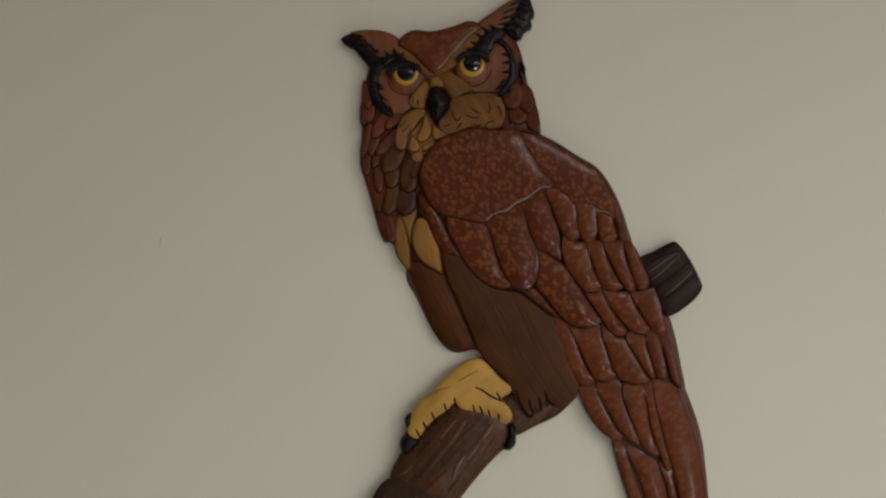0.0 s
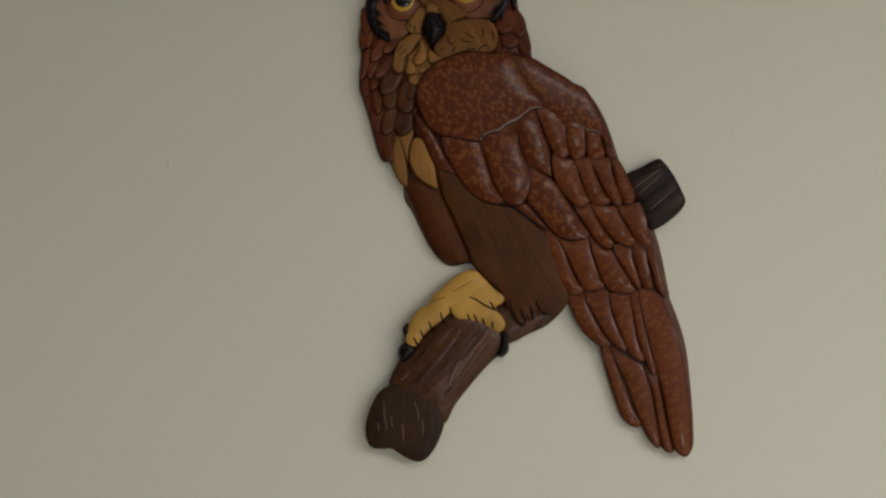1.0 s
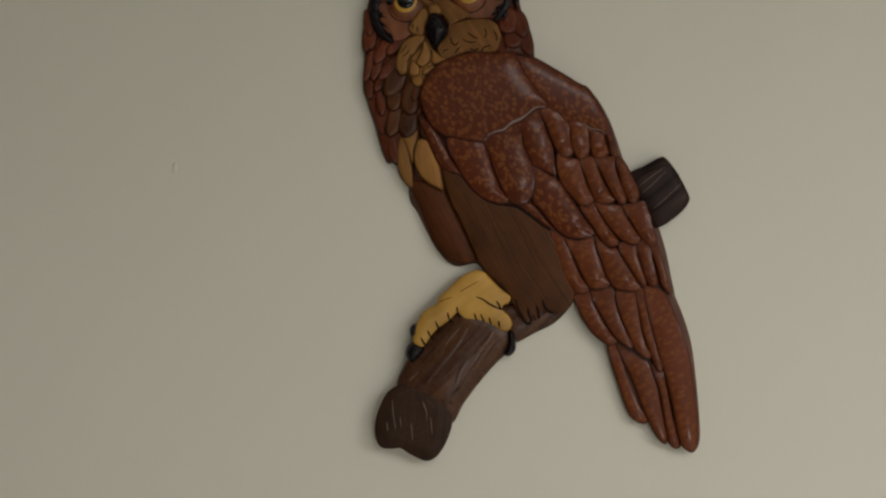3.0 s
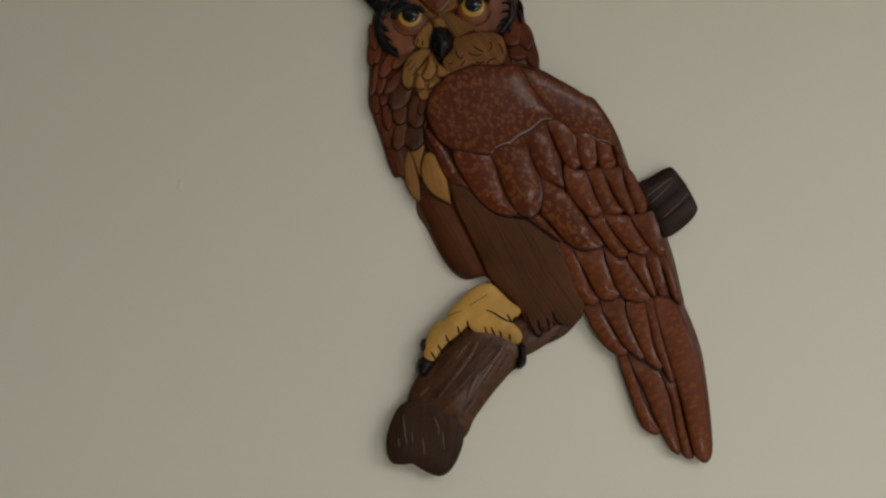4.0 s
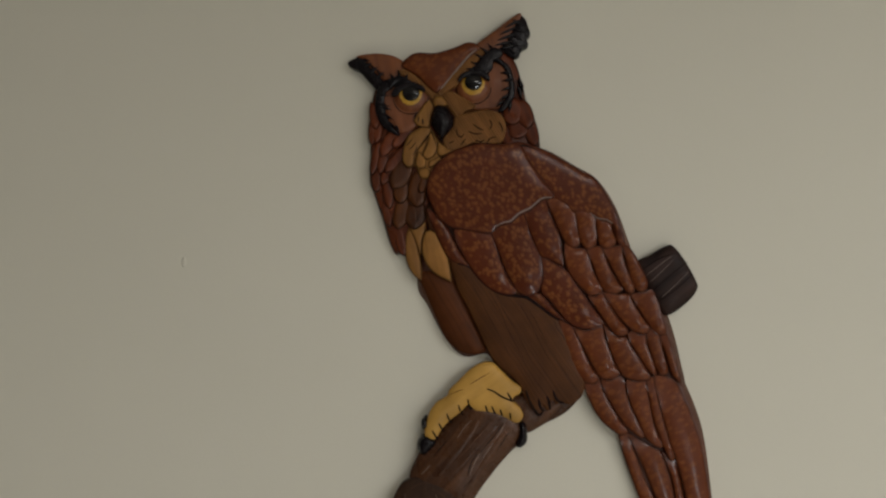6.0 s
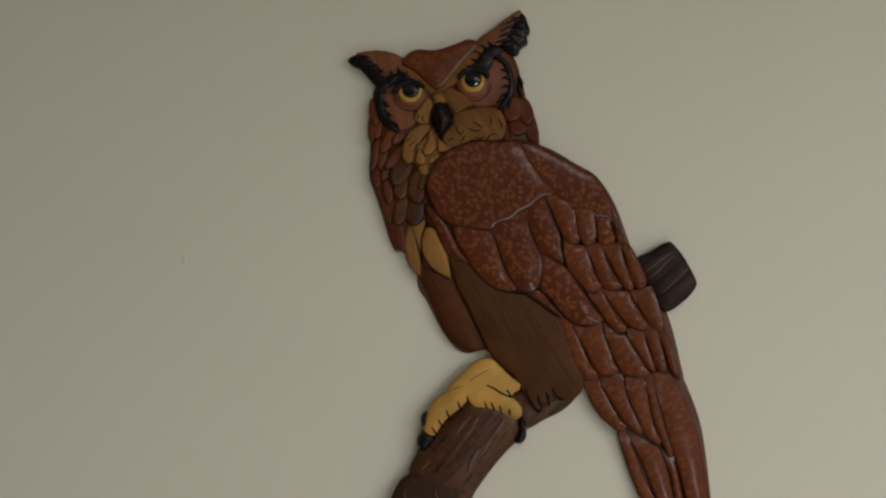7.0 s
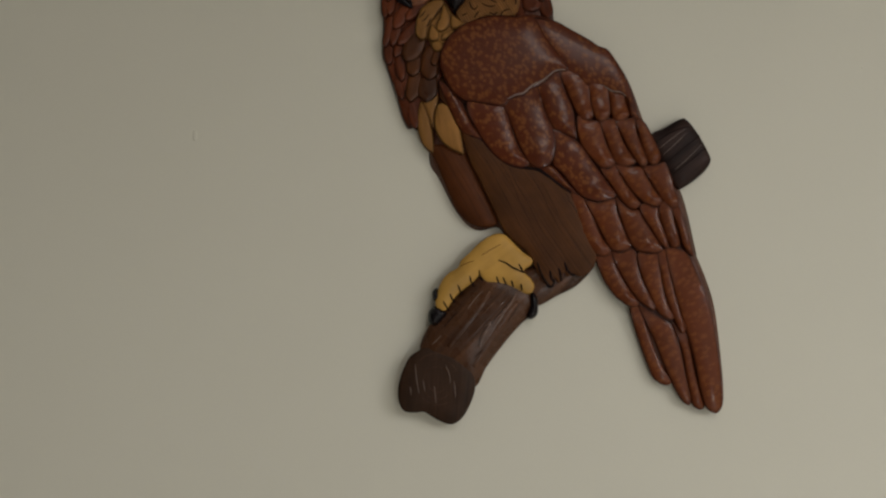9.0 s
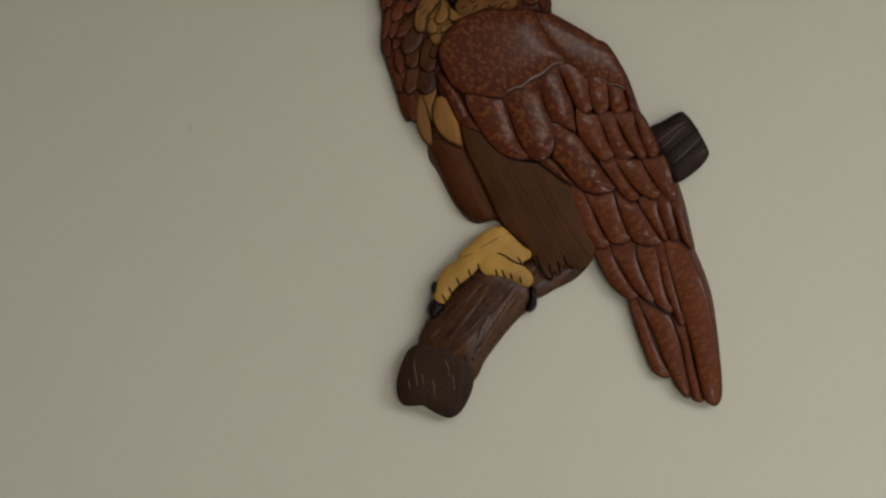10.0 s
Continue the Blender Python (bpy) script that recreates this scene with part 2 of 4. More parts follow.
def carve(points, low, high, rim=0.35, tilt=0.0, soft=0.7, round_off=None, foot=0.0, flare=0.0, pitch=None, wave=0.0, tip=0.0, gap=0.0, root=0.0):
    """A carved piece: its rim rounds over to a crest, and its lower end rises by tilt. round_off: the rounding's reach in
    millimetres, else soft times the half width. The side goes down to foot, widening by flare. wave: hand-carved unevenness.
    root: the share of its length that runs flat under the row above."""
    p = smooth_loop(points)
    keep = np.linalg.norm(p - np.roll(p, 1, 0), axis=1) > 0.15
    p = p[keep]
    t = np.roll(p, -1, 0) - np.roll(p, 1, 0)
    t /= np.maximum(np.linalg.norm(t, axis=1), 1e-6)[:, None]
    inward = np.column_stack([-t[:, 1], t[:, 0]])
    p = p + inward * gap
    lo, hi = p.min(0), p.max(0)
    size = (hi - lo).max()
    g = pitch or min(max(size / 26, 1.0), 4.0)
    xs, ys = np.arange(lo[0], hi[0], g), np.arange(lo[1], hi[1], g * 0.87)
    grid = np.array([(x + (g / 2 if j % 2 else 0), y) for j, y in enumerate(ys) for x in xs])
    grid = grid[inside(p, grid)]
    grid = grid[to_edge(p, grid) > max(1.9, g * 0.7)] if len(grid) else grid
    extra = [grid]
    for off in (0.45, 1.2):
        ring = p + inward * off
        ring = ring[inside(p, ring)]
        extra.append(ring[to_edge(p, ring) > off * 0.9])
    q = np.concatenate([p] + [e for e in extra if len(e)])
    n = len(p)
    verts, _, faces, *_ = delaunay_2d_cdt([Vector(v) for v in q], [(i, (i + 1) % n) for i in range(n)], [], 1, 1e-4)
    q = np.array([(v.x, v.y) for v in verts])
    d = to_edge(p, q)
    reach = round_off or max(soft * d.max(), 0.5)
    k = np.minimum(1, d / reach)
    c = p.mean(0)
    axis = np.linalg.svd(p - c, full_matrices=False)[2][0]
    axis = -axis if axis[1] > 0 else axis
    s = (q - c) @ axis
    along = (s - s.min()) / max(s.max() - s.min(), 1e-6)
    if root:
        k = np.maximum(k, np.clip(1.25 - along / root, 0, 1))
    bow = np.maximum(0, 1 - (1 - k) ** 2)
    rise = rim + (1 - rim) * (bow ** 0.8 if root else np.sqrt(bow))
    h = low + (high - low) * rise + tilt * (0.45 * along + 0.55 * along ** 4 - 0.5)
    h = h + tip * k * np.exp(-((along - 0.86) / 0.09) ** 2)
    if wave:
        h = h + wave * np.array([noise.noise(Vector((x * 0.09, y * 0.09, high))) for x, y in q]) * k
    # soften the crest
    near = [set() for _ in q]
    for f in faces:
        for i in range(len(f)):
            near[f[i]].add(f[i - 1])
            near[f[i - 1]].add(f[i])
    for _ in range(3):
        mean = np.array([h[list(m)].mean() if m else h[i] for i, m in enumerate(near)])
        h = np.where(d > 1.0, 0.5 * h + 0.5 * mean, h)
    bm, h, foot = bmesh.new(), h * DEPTH, foot * DEPTH
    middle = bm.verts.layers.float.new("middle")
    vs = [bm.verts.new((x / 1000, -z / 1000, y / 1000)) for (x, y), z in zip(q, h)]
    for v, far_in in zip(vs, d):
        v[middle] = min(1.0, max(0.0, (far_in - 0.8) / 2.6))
    for f in faces:
        bm.faces.new([vs[i] for i in f])
    edges = [e for e in bm.edges if e.is_boundary]
    loop_verts = {v for e in edges for v in e.verts}
    foot_of = {}
    for v in loop_verts:
        x, y = v.co.x * 1000, v.co.z * 1000
        i = int(np.argmin(((p - (x, y)) ** 2).sum(1)))
        u, w = p[i] - inward[i] * flare
        foot_of[v] = bm.verts.new((u / 1000, -foot / 1000, w / 1000))
    for e in edges:
        a, b = e.verts
        bm.faces.new((a, b, foot_of[b], foot_of[a]))
    return bm


def dome(name, points, low, high, material, parent, tilt=0.0, rim=0.35, soft=0.7, label="", foot=None, flare=0.0, wave=0.0, tip=0.0, gap=0.0, root=0.0):
    foot = low - 8 if foot is None else foot
    return part(name, carve(points, low, high, rim, tilt, soft, None, foot, flare, None, wave, tip, gap, root), material, parent, label)


def feather(points, high, material, tilt=2.2, tip=2.8, name="wing_feather", label=""):
    """A low pillow of a feather, cut round by a narrow groove, its tip rounded up."""
    return dome(name, points, high - 6, high, material, owl, tilt, 0.55, 0.85, label, None, wave=0.5, tip=tip, gap=0.06, root=0.22)


def slab(name, points, low, high, material, parent, edge=2.0, flare=0.0, label="", wave=0.6):
    return part(name, carve(points, high - edge * 1.3, high, 0.1, 0, 1, edge * 1.5, low, flare, None, wave), material, parent, label)


def leaf(name, u, v, long, wide, lean, low, high, material, parent, tilt=7.0, sharp=False, label=""):
    """A scale-shaped feather: buried root, raised tip, round or sharp; lean turns the tip clockwise from straight down."""
    a = radians(lean)
    down, side = np.array([-math.sin(a), -math.cos(a)]), np.array([math.cos(a), -math.sin(a)])
    if sharp:
        outline = [(-0.5, 0.1), (-0.2, 0.42), (0.15, 0.34), (0.48, 0.03), (0.5, 0.0), (0.48, -0.03), (0.15, -0.34), (-0.2, -0.42), (-0.5, -0.1)]
    else:
        outline = [(-0.62, 0.2), (-0.35, 0.5), (0.1, 0.56), (0.36, 0.4), (0.5, 0.0), (0.36, -0.4), (0.1, -0.56), (-0.35, -0.5), (-0.62, -0.2)]
    wob = [1 + 0.12 * noise.noise(Vector((u, v, i * 1.7))) for i in range(len(outline))]
    pts = [np.array([u, v]) + down * l * long * k + side * w * wide * k for (l, w), k in zip(outline, wob)]
    return dome(name, pts, low, high, material, parent, tilt, 0.5, 0.5, label, gap=0.5)


def surface(ob, u, v):
    """The height of a part's front above the wall at (u, v), in millimetres."""
    place = TREES[ob.name].ray_cast(Vector((u / 1000, -0.3, v / 1000)), Vector((0, 1, 0)))[0]
    return -place.y * 1000 if place else None


def stroke(name, points, wide, material, parent, on, proud=0.15, taper=True, label=""):
    """A thin line that follows the front of a part: a carved mark, a pale line or a painted highlight."""
    p = np.array(points, float)
    pts = []
    for i in range(len(p) - 1):
        a, b, c, d = p[max(i - 1, 0)], p[i], p[i + 1], p[min(i + 2, len(p) - 1)]
        for t in np.arange(6) / 6:
            pts.append(0.5 * (2 * b + (c - a) * t + (2 * a - 5 * b + 4 * c - d) * t * t + (3 * b - a - 3 * c + d) * t ** 3))
    pts.append(p[-1])
    pts = np.array(pts)
    n, last = len(pts), 12.0
    bm, rows = bmesh.new(), []
    for i, (u, v) in enumerate(pts):
        d = pts[min(i + 1, n - 1)] - pts[max(i - 1, 0)]
        d = d / max(np.linalg.norm(d), 1e-6)
        s = np.array([-d[1], d[0]])
        w = wide / 2 * (0.25 + 0.75 * math.sin(math.pi * (0.12 + 0.76 * i / (n - 1))) if taper else 1.0)
        row = []
        for off, up in ((-1, -0.9), (-0.6, 0.6), (0, 1.0), (0.6, 0.6), (1, -0.9)):
            x, y = np.array([u, v]) + s * w * off
            h = surface(on, x, y)
            last = last if h is None else h
            row.append(bm.verts.new((x / 1000, -(last + proud * wide * up) / 1000, y / 1000)))
        rows.append(row)
    for a, b in zip(rows, rows[1:]):
        for j in range(4):
            bm.faces.new((a[j], a[j + 1], b[j + 1], b[j]))
    bm.faces.new(rows[0])
    bm.faces.new(rows[-1])
    return part(name, bm, material, parent, label)


# ---- the room ----
SOUTH, WEST, EAST, TOP = -4.5, -4.4, 3.5, 2.4
box("wall_north", (WEST, 0.0, 0), (EAST, 0.12, TOP), PAINT, label="cream painted wall with faint roller texture", category="wall")
box("wall_west", (WEST - 0.12, SOUTH - 0.12, 0), (WEST, 0.12, TOP), TAUPE, label="plain taupe painted wall", category="wall")
box("wall_east", (EAST, SOUTH - 0.12, 0), (EAST + 0.12, 0.12, TOP), TAUPE, label="plain taupe painted wall", category="wall")
# the south wall, round its window opening
south = new("wall_south")
tagged(south, "plain taupe painted wall with a window opening", "wall", kind="structure")
for lo, hi in (((WEST, SOUTH - 0.12, 0), (0.8, SOUTH, TOP)), ((1.7, SOUTH - 0.12, 0), (EAST, SOUTH, TOP)),
               ((0.8, SOUTH - 0.12, 0), (1.7, SOUTH, 0.1)), ((0.8, SOUTH - 0.12, 1.0), (1.7, SOUTH, TOP))):
    box("wall_section", lo, hi, TAUPE, "").parent = south
box("floor", (WEST - 0.12, SOUTH - 0.12, -0.1), (EAST + 0.12, 0.12, 0), FLOORING, label="pale beige floor of the room", category="floor")
box("ceiling", (WEST - 0.12, SOUTH - 0.12, TOP), (EAST + 0.12, 0.12, TOP + 0.1), CEILING, label="plain off-white ceiling", category="ceiling")

# ---- the carving ----
owl = new("wall_carving")
owl.location = (0.0369, 0, 1.6882)
tagged(owl, "carved wooden owl relief perched on a branch, hung on the wall", "wall carving", kind="thing")

# backing
slab("backing", [(-176.5, 150.8), (-175.5, 173.4), (-170.2, 199.3), (-152.2, 212), (-138.1, 224.9), (-120.2, 235), (-81.7, 241), (-56.1, 241.9), (-30.6, 240.2), (-14.7, 228.3), (-6.6, 203.6), (-2.3, 184.2), (5.8, 158.4), (11.9, 129.5), (-18.4, 123.4), (-81.8, 117.6), (-104, 95.3), (-113.5, 38), (-141.9, 12.8), (-151.5, 19.1), (-161.8, 51), (-172.8, 83.1), (-176.7, 95.9), (-176, 128.1)], 0, 15, RED, owl, 3, 1.5)
slab("backing", [(-107.2, 101.8), (-69, 130.3), (6.9, 128.3), (53.8, 104.9), (75.6, 90.7), (93.9, 62.1), (107.7, 24.3), (115.5, 2.4), (131.2, -19.5), (145.6, -47.5), (156.1, -78.5), (163.5, -112.3), (166.8, -133.2), (155.7, -143), (134.3, -146.2), (79.1, -146.4), (54.7, -124.9), (32.9, -143.5), (-19.6, -128.2), (-43.1, -97.3), (-69.4, -99.2), (-88.2, -81.7), (-108.9, -44.1), (-119.7, -22.1), (-114.7, 31.7)], 0, 12, BACK, owl, 3, 4)
slab("backing", [(67.1, -128.5), (104, -123.9), (140.8, -123.6), (161.6, -126), (170.1, -138.3), (183.9, -176.9), (190.2, -216.7), (194.7, -265.4), (194.5, -289.7), (187.2, -294), (176.4, -280.8), (161.4, -268.9), (146.2, -256.9), (131.1, -252.8), (117.1, -234.6), (105, -199.2), (97.7, -177.7), (82.4, -162.4)], 0, 11, BACK, owl, 3, 4)

# perch
perch = dome("perch", [(-122.4, -211.2), (-108.4, -195.1), (-85.9, -170.3), (-62.7, -146.7), (-28.9, -148.9), (-8.5, -168.4), (-4.8, -191.7), (-19.4, -205.3), (-37.6, -226.2), (-57, -252.7), (-70.3, -275.3), (-92.4, -262.2), (-129.4, -241.3)], 8, 33, BARK, owl, 0, 0.3, 0.95, "dark brown branch the owl grips", 0)
far = dome("perch", [(-26, -149.4), (-7.4, -143.2), (17.2, -135.8), (45, -124.6), (55.4, -129.5), (60.2, -140.5), (41.6, -162.6), (18.2, -175.5), (-1.5, -186), (-16.9, -183)], 5, 18, BARK, owl, 0, 0.3, 0.9, "", 0)
cut = dome("end_grain", [(-152.9, -285.6), (-152.5, -273.5), (-148.4, -258.3), (-141.2, -243.6), (-131.5, -236.2), (-123, -233), (-112, -231.7), (-99.7, -233.4), (-86.2, -239.3), (-76.4, -251.3), (-70.1, -266.4), (-70, -278.5), (-73.6, -290.6), (-79.6, -302.7), (-86.8, -311.3), (-95.3, -315), (-106.2, -312.1), (-117.3, -306.3), (-124.6, -302.2), (-132.5, -302.9), (-144.1, -302.4), (-150.3, -296.5)], 10, 31, END, perch, 0, 0.75, 0.5, "darker sawn end of the branch", 0)
stub = dome("perch_stub", [(117, -2.4), (135.6, 10), (151.7, 19.2), (159.1, 18), (171.1, 2.4), (182.3, -18.7), (183.9, -28.6), (173.9, -42.1), (153, -56.9), (143.3, -50.7), (131.9, -32.2)], 8, 24, STUB, owl, 0, 0.5, 0.6, "blackish sawn stub of the branch", 0)
for pts in ([(-71.4, -252.9), (-53.4, -226.1), (-35.4, -198), (-24.6, -182.1)], [(-98.4, -231.4), (-81.5, -208.8), (-64.7, -186.1), (-55, -170.8)]):
    stroke("bark_ridge", pts, 10, BARK, perch, perch, 0.06)
for pts in ([(-70.3, -242.6), (-60.1, -232.2), (-49.8, -221.2), (-39, -208.4), (-29.9, -196.1), (-22.1, -183.9)], [(-52.4, -205.5), (-45.1, -196.3), (-37.3, -187.1), (-31.3, -179.1), (-28.2, -173.6)], [(-66.2, -229.9), (-63.2, -217.7), (-56, -206.7)], [(-89.9, -224.1), (-81.5, -213.1), (-71.9, -200.8)], [(-104.1, -210.9), (-96.2, -201.1), (-89, -193.7)]):
    stroke("crack", pts, 1.6, GROOVE, perch, perch)
# light lines in the bark, with a streak of its sheen painted in
for pts in ([(-78, -190.5), (-73.2, -183.2), (-67.8, -176.4), (-62.3, -170.9)], [(-116.7, -229.2), (-111.8, -224.9), (-107, -219.4)], [(-64.3, -231), (-60.2, -218.9), (-53.6, -206.7)], [(-35.4, -189.5), (-30, -181.5), (-26.4, -174.2)], [(-49.9, -211.5), (-42.7, -200.5), (-39.1, -195)]):
    stroke("rubbed_line", pts, 1.4, PALE_LINE, perch, perch, 0.2)
for pts in ([(-134.4, -250.2), (-133, -265.3), (-129.7, -281.6)], [(-125.6, -268.2), (-123.7, -279.1)], [(-101.5, -251), (-97.1, -261.8), (-96.4, -270.9)], [(-139.6, -274.4), (-138.3, -283.5)], [(-113.4, -274.1), (-111.4, -292.2)], [(-92.2, -267.8), (-90.2, -285.9)]):
    stroke("rubbed_line", pts, 0.95, PALE_LINE, cut, cut)
for r, a, b in ((10, 190, 330), (16, 30, 170), (17, 200, 320), (23, 215, 300), (24, 20, 110), (30, 40, 130)):
    stroke("ring_line", [(-110 + r * math.cos(radians(a + (b - a) * t / 5)), -270 + 1.05 * r * math.sin(radians(a + (b - a) * t / 5))) for t in range(6)], 0.9, BARK, cut, cut, 0.12)
for pts in ([(122.2, -9), (140.7, 3.3), (160.3, 10.7)], [(134.1, -31.2), (152.6, -15.2), (172.3, 0.7)], [(143, -41.6), (161.5, -27.5), (178.1, -12.8)]):
    stroke("crack", pts, 2.0, GROOVE, stub, stub)
for pts in ([(131.8, -21.3), (143.5, -10.9), (157.7, 3.3)], [(128.2, -13.9), (145.5, -0.4), (156, 7)], [(144.9, -37.3), (158.5, -25.1), (174.6, -9.1)]):
    stroke("rubbed_line", pts, 0.8, PALE_LINE, stub, stub)

# legs
dome("leg", [(-123.8, -11.6), (-106.8, -7.9), (-87.9, -11.7), (-80.4, -19.3), (-71, -38.1), (-60.5, -59.9), (-51.2, -80.4), (-46.2, -93.5), (-50.6, -99.1), (-61.8, -100.9), (-73.6, -98.5), (-84.8, -91), (-93.6, -79.2), (-101.1, -63.6), (-108.7, -46.1), (-115.6, -29.2)], 8, 20, LEG, owl, 2, 0.3, 0.8, "dark stained far leg", 0)
thigh = dome("thigh", [(-87.7, 15), (-59.6, -0.8), (-37.9, -19.5), (-0.7, -32.1), (26.9, -53.8), (39, -78.4), (51, -112.2), (60, -128.5), (58.5, -142.1), (52.4, -149.5), (43.2, -153.8), (35.3, -151.5), (29.9, -154.6), (25.6, -149.7), (23.2, -158.3), (19.5, -160.8), (15.8, -155.9), (13.4, -162.7), (9.2, -165.2), (3.7, -160.9), (-2.5, -149.9), (-9.9, -135.9), (-16.7, -126), (-32, -113), (-43.1, -98.5), (-53.6, -76.6), (-65.9, -50.6), (-79.6, -22.6)], 17, 26, OLIVE, owl, 1, 0.62, 0.5, "olive brown thigh with long wood grain")
for pts in ([(-3.2, -138.9), (-0.1, -148.7), (4.8, -158.5), (10.9, -165.2), (14.6, -162.1)], [(10.3, -147.4), (12.1, -156), (15.8, -161.5)], [(19.4, -144.9), (21.8, -152.2), (22.5, -159.6)], [(26.1, -138.7), (28.5, -146), (32.8, -150.9), (37.7, -152.1)]):
    stroke("fringe_notch", pts, 4.0, GROOVE, thigh, thigh, 0.2)
stroke("wing_groove", [(-77.5, -0.4), (-65.1, -4.2), (-57.7, -12.3), (-50.2, -20.4), (-39.1, -29.1), (-27.4, -34), (-15.1, -35.9), (-2.7, -37.8), (7.7, -44.6), (17.5, -52), (27.3, -59.4), (35.8, -63.7)], 5.0, GROOVE, thigh, thigh, 0.08)
for k in (0, 2, 3, 6, 7, 10):
    u, v, long = -62 + 9 * k, -22 - 4.2 * k, 92 - 4.2 * k - 22 * (k % 3 == 1)
    bend = 2.5 * noise.noise(Vector((k * 3.1, 0.5, 0)))
    stroke("grain_line", [(u + 0.46 * long * t + bend * math.sin(6 * t), v - 0.89 * long * t) for t in (0, 0.3, 0.6, 1)], 0.6, GROOVE, thigh, thigh, 0.08)

# foot
foot_part = dome("foot", [(-50.6, -108.9), (-39.6, -108.9), (-30.4, -116.8), (-20, -127.1), (-9, -135.6), (-10.2, -142.4), (-15.6, -145.5), (-17.4, -149.7), (-10.1, -157), (-6.4, -164.9), (-9.4, -172.2), (-16.1, -173.5), (-25.8, -168.7), (-36.8, -165.2), (-47.8, -163.4), (-56.3, -162.3), (-63.1, -156.8), (-66.1, -154.4), (-74, -162.4), (-83.7, -169.9), (-90.4, -176), (-96.4, -184), (-100.6, -190.7), (-105.5, -192.6), (-112.2, -189), (-113.5, -181.1), (-110.6, -169.5), (-107, -160.3), (-99.8, -151.6), (-89.4, -145.4), (-86.4, -138.1), (-77.9, -130), (-64, -116.4)], 14, 33, YELLOW, owl, 0, 0.65, 0.4, "ochre yellow feathered foot with dark toe notches", 8, wave=1.2)
for pts in ([(-66.2, -148.4), (-64.9, -155.7), (-58.8, -163)], [(-76.5, -154.6), (-74.6, -161.3), (-71.5, -166.1)], [(-89.2, -164.4), (-86.7, -170.5), (-84.3, -174.2)], [(-97.7, -174.3), (-95.2, -179.7), (-92.1, -183.4)], [(-104.9, -182.3), (-101.8, -187.7), (-98.7, -192.6)], [(-47.2, -154.9), (-45.4, -161), (-42.3, -164.6)], [(-40.5, -155.5), (-37.5, -162.2), (-35, -166.4)], [(-31.4, -159.1), (-30.2, -162.7), (-28.9, -167.6)], [(-21, -162.6), (-20.4, -165.7), (-19.8, -169.9)], [(-45.5, -137.2), (-37.6, -140.2), (-30.3, -145), (-22.3, -148.6), (-16.2, -151)], [(-23.6, -141.3), (-20.5, -146.2), (-18.1, -150.4)]):
    stroke("toe_notch", pts, 2.9, GROOVE, foot_part, foot_part, 0.12)
for pts in ([(-87, -144.2), (-79.1, -140.5), (-71.1, -138)], [(-63.9, -132.4), (-54.1, -126.2), (-43.2, -120)]):
    stroke("toe_crease", pts, 1.1, LEG, foot_part, foot_part)
for pts, top in (([(-122.1, -200.7), (-120.3, -192.1), (-112.9, -187.2), (-103.6, -190.2), (-99.9, -196.9), (-106.1, -204.2), (-112.2, -210.3), (-118.4, -208.6)], 33), ([(-117.9, -173.2), (-113.5, -167.7), (-109.2, -172.5), (-110.4, -182.3), (-116, -181.7)], 32), ([(-10.8, -172), (-4.1, -174.4), (-1.7, -184.1), (-2.4, -195), (-9.1, -201.1), (-15.2, -198.1), (-11.5, -186.6)], 32)):
    dome("claw", pts, 8, top, BLACK, foot_part, 0, 0.3, 0.8, "black curved claw", 0)

# tail
for pts, high in (
        ([(97.4, -185.6), (106.5, -184.3), (111.3, -194.6), (118.5, -215.9), (124.4, -232.2), (131.6, -247.9), (138.2, -259.9), (141.8, -266.5), (137.5, -270.2), (129.7, -268.5), (121.9, -261.3), (114.1, -242.7), (106.9, -222.1), (100.9, -202.7)], 17),
        ([(106.3, -184.3), (119.6, -191.5), (132.9, -199.3), (141.9, -204.7), (147.3, -218.6), (152, -233.7), (155.5, -251.8), (159, -269.8), (161.9, -283), (161.2, -290.3), (156.4, -289.7), (149.3, -280.8), (141, -265.2), (132.6, -246), (124.3, -224.9), (113.5, -200.7)], 19),
        ([(142.5, -204.1), (151.5, -209.4), (158.7, -214.8), (163.4, -233.6), (166.3, -251.7), (171, -270.9), (175.6, -287.6), (176.2, -293.6), (170.8, -295.5), (164.8, -291.4), (161.3, -280), (157.2, -257.8), (153.2, -234.9), (147.9, -216.8)], 18)):
    feather(pts, high, FAINT, 1.5, 1.5, "tail_feather")
feather([(135.1, -123), (146.7, -122.4), (158.7, -129), (167, -145.4), (174.7, -163.7), (181.8, -184.9), (187, -209), (190.4, -233.1), (193.1, -257.2), (194.7, -281.1), (194, -291.9), (188.6, -298.6), (181.4, -296.3), (175.5, -288), (170.9, -270.7), (166.3, -246.7), (159.9, -221.4), (152.8, -198.5), (146.3, -176.1), (141, -153.6), (136.9, -137.7)], 23, FAINT, 1.0, 1.0, "tail_feather")
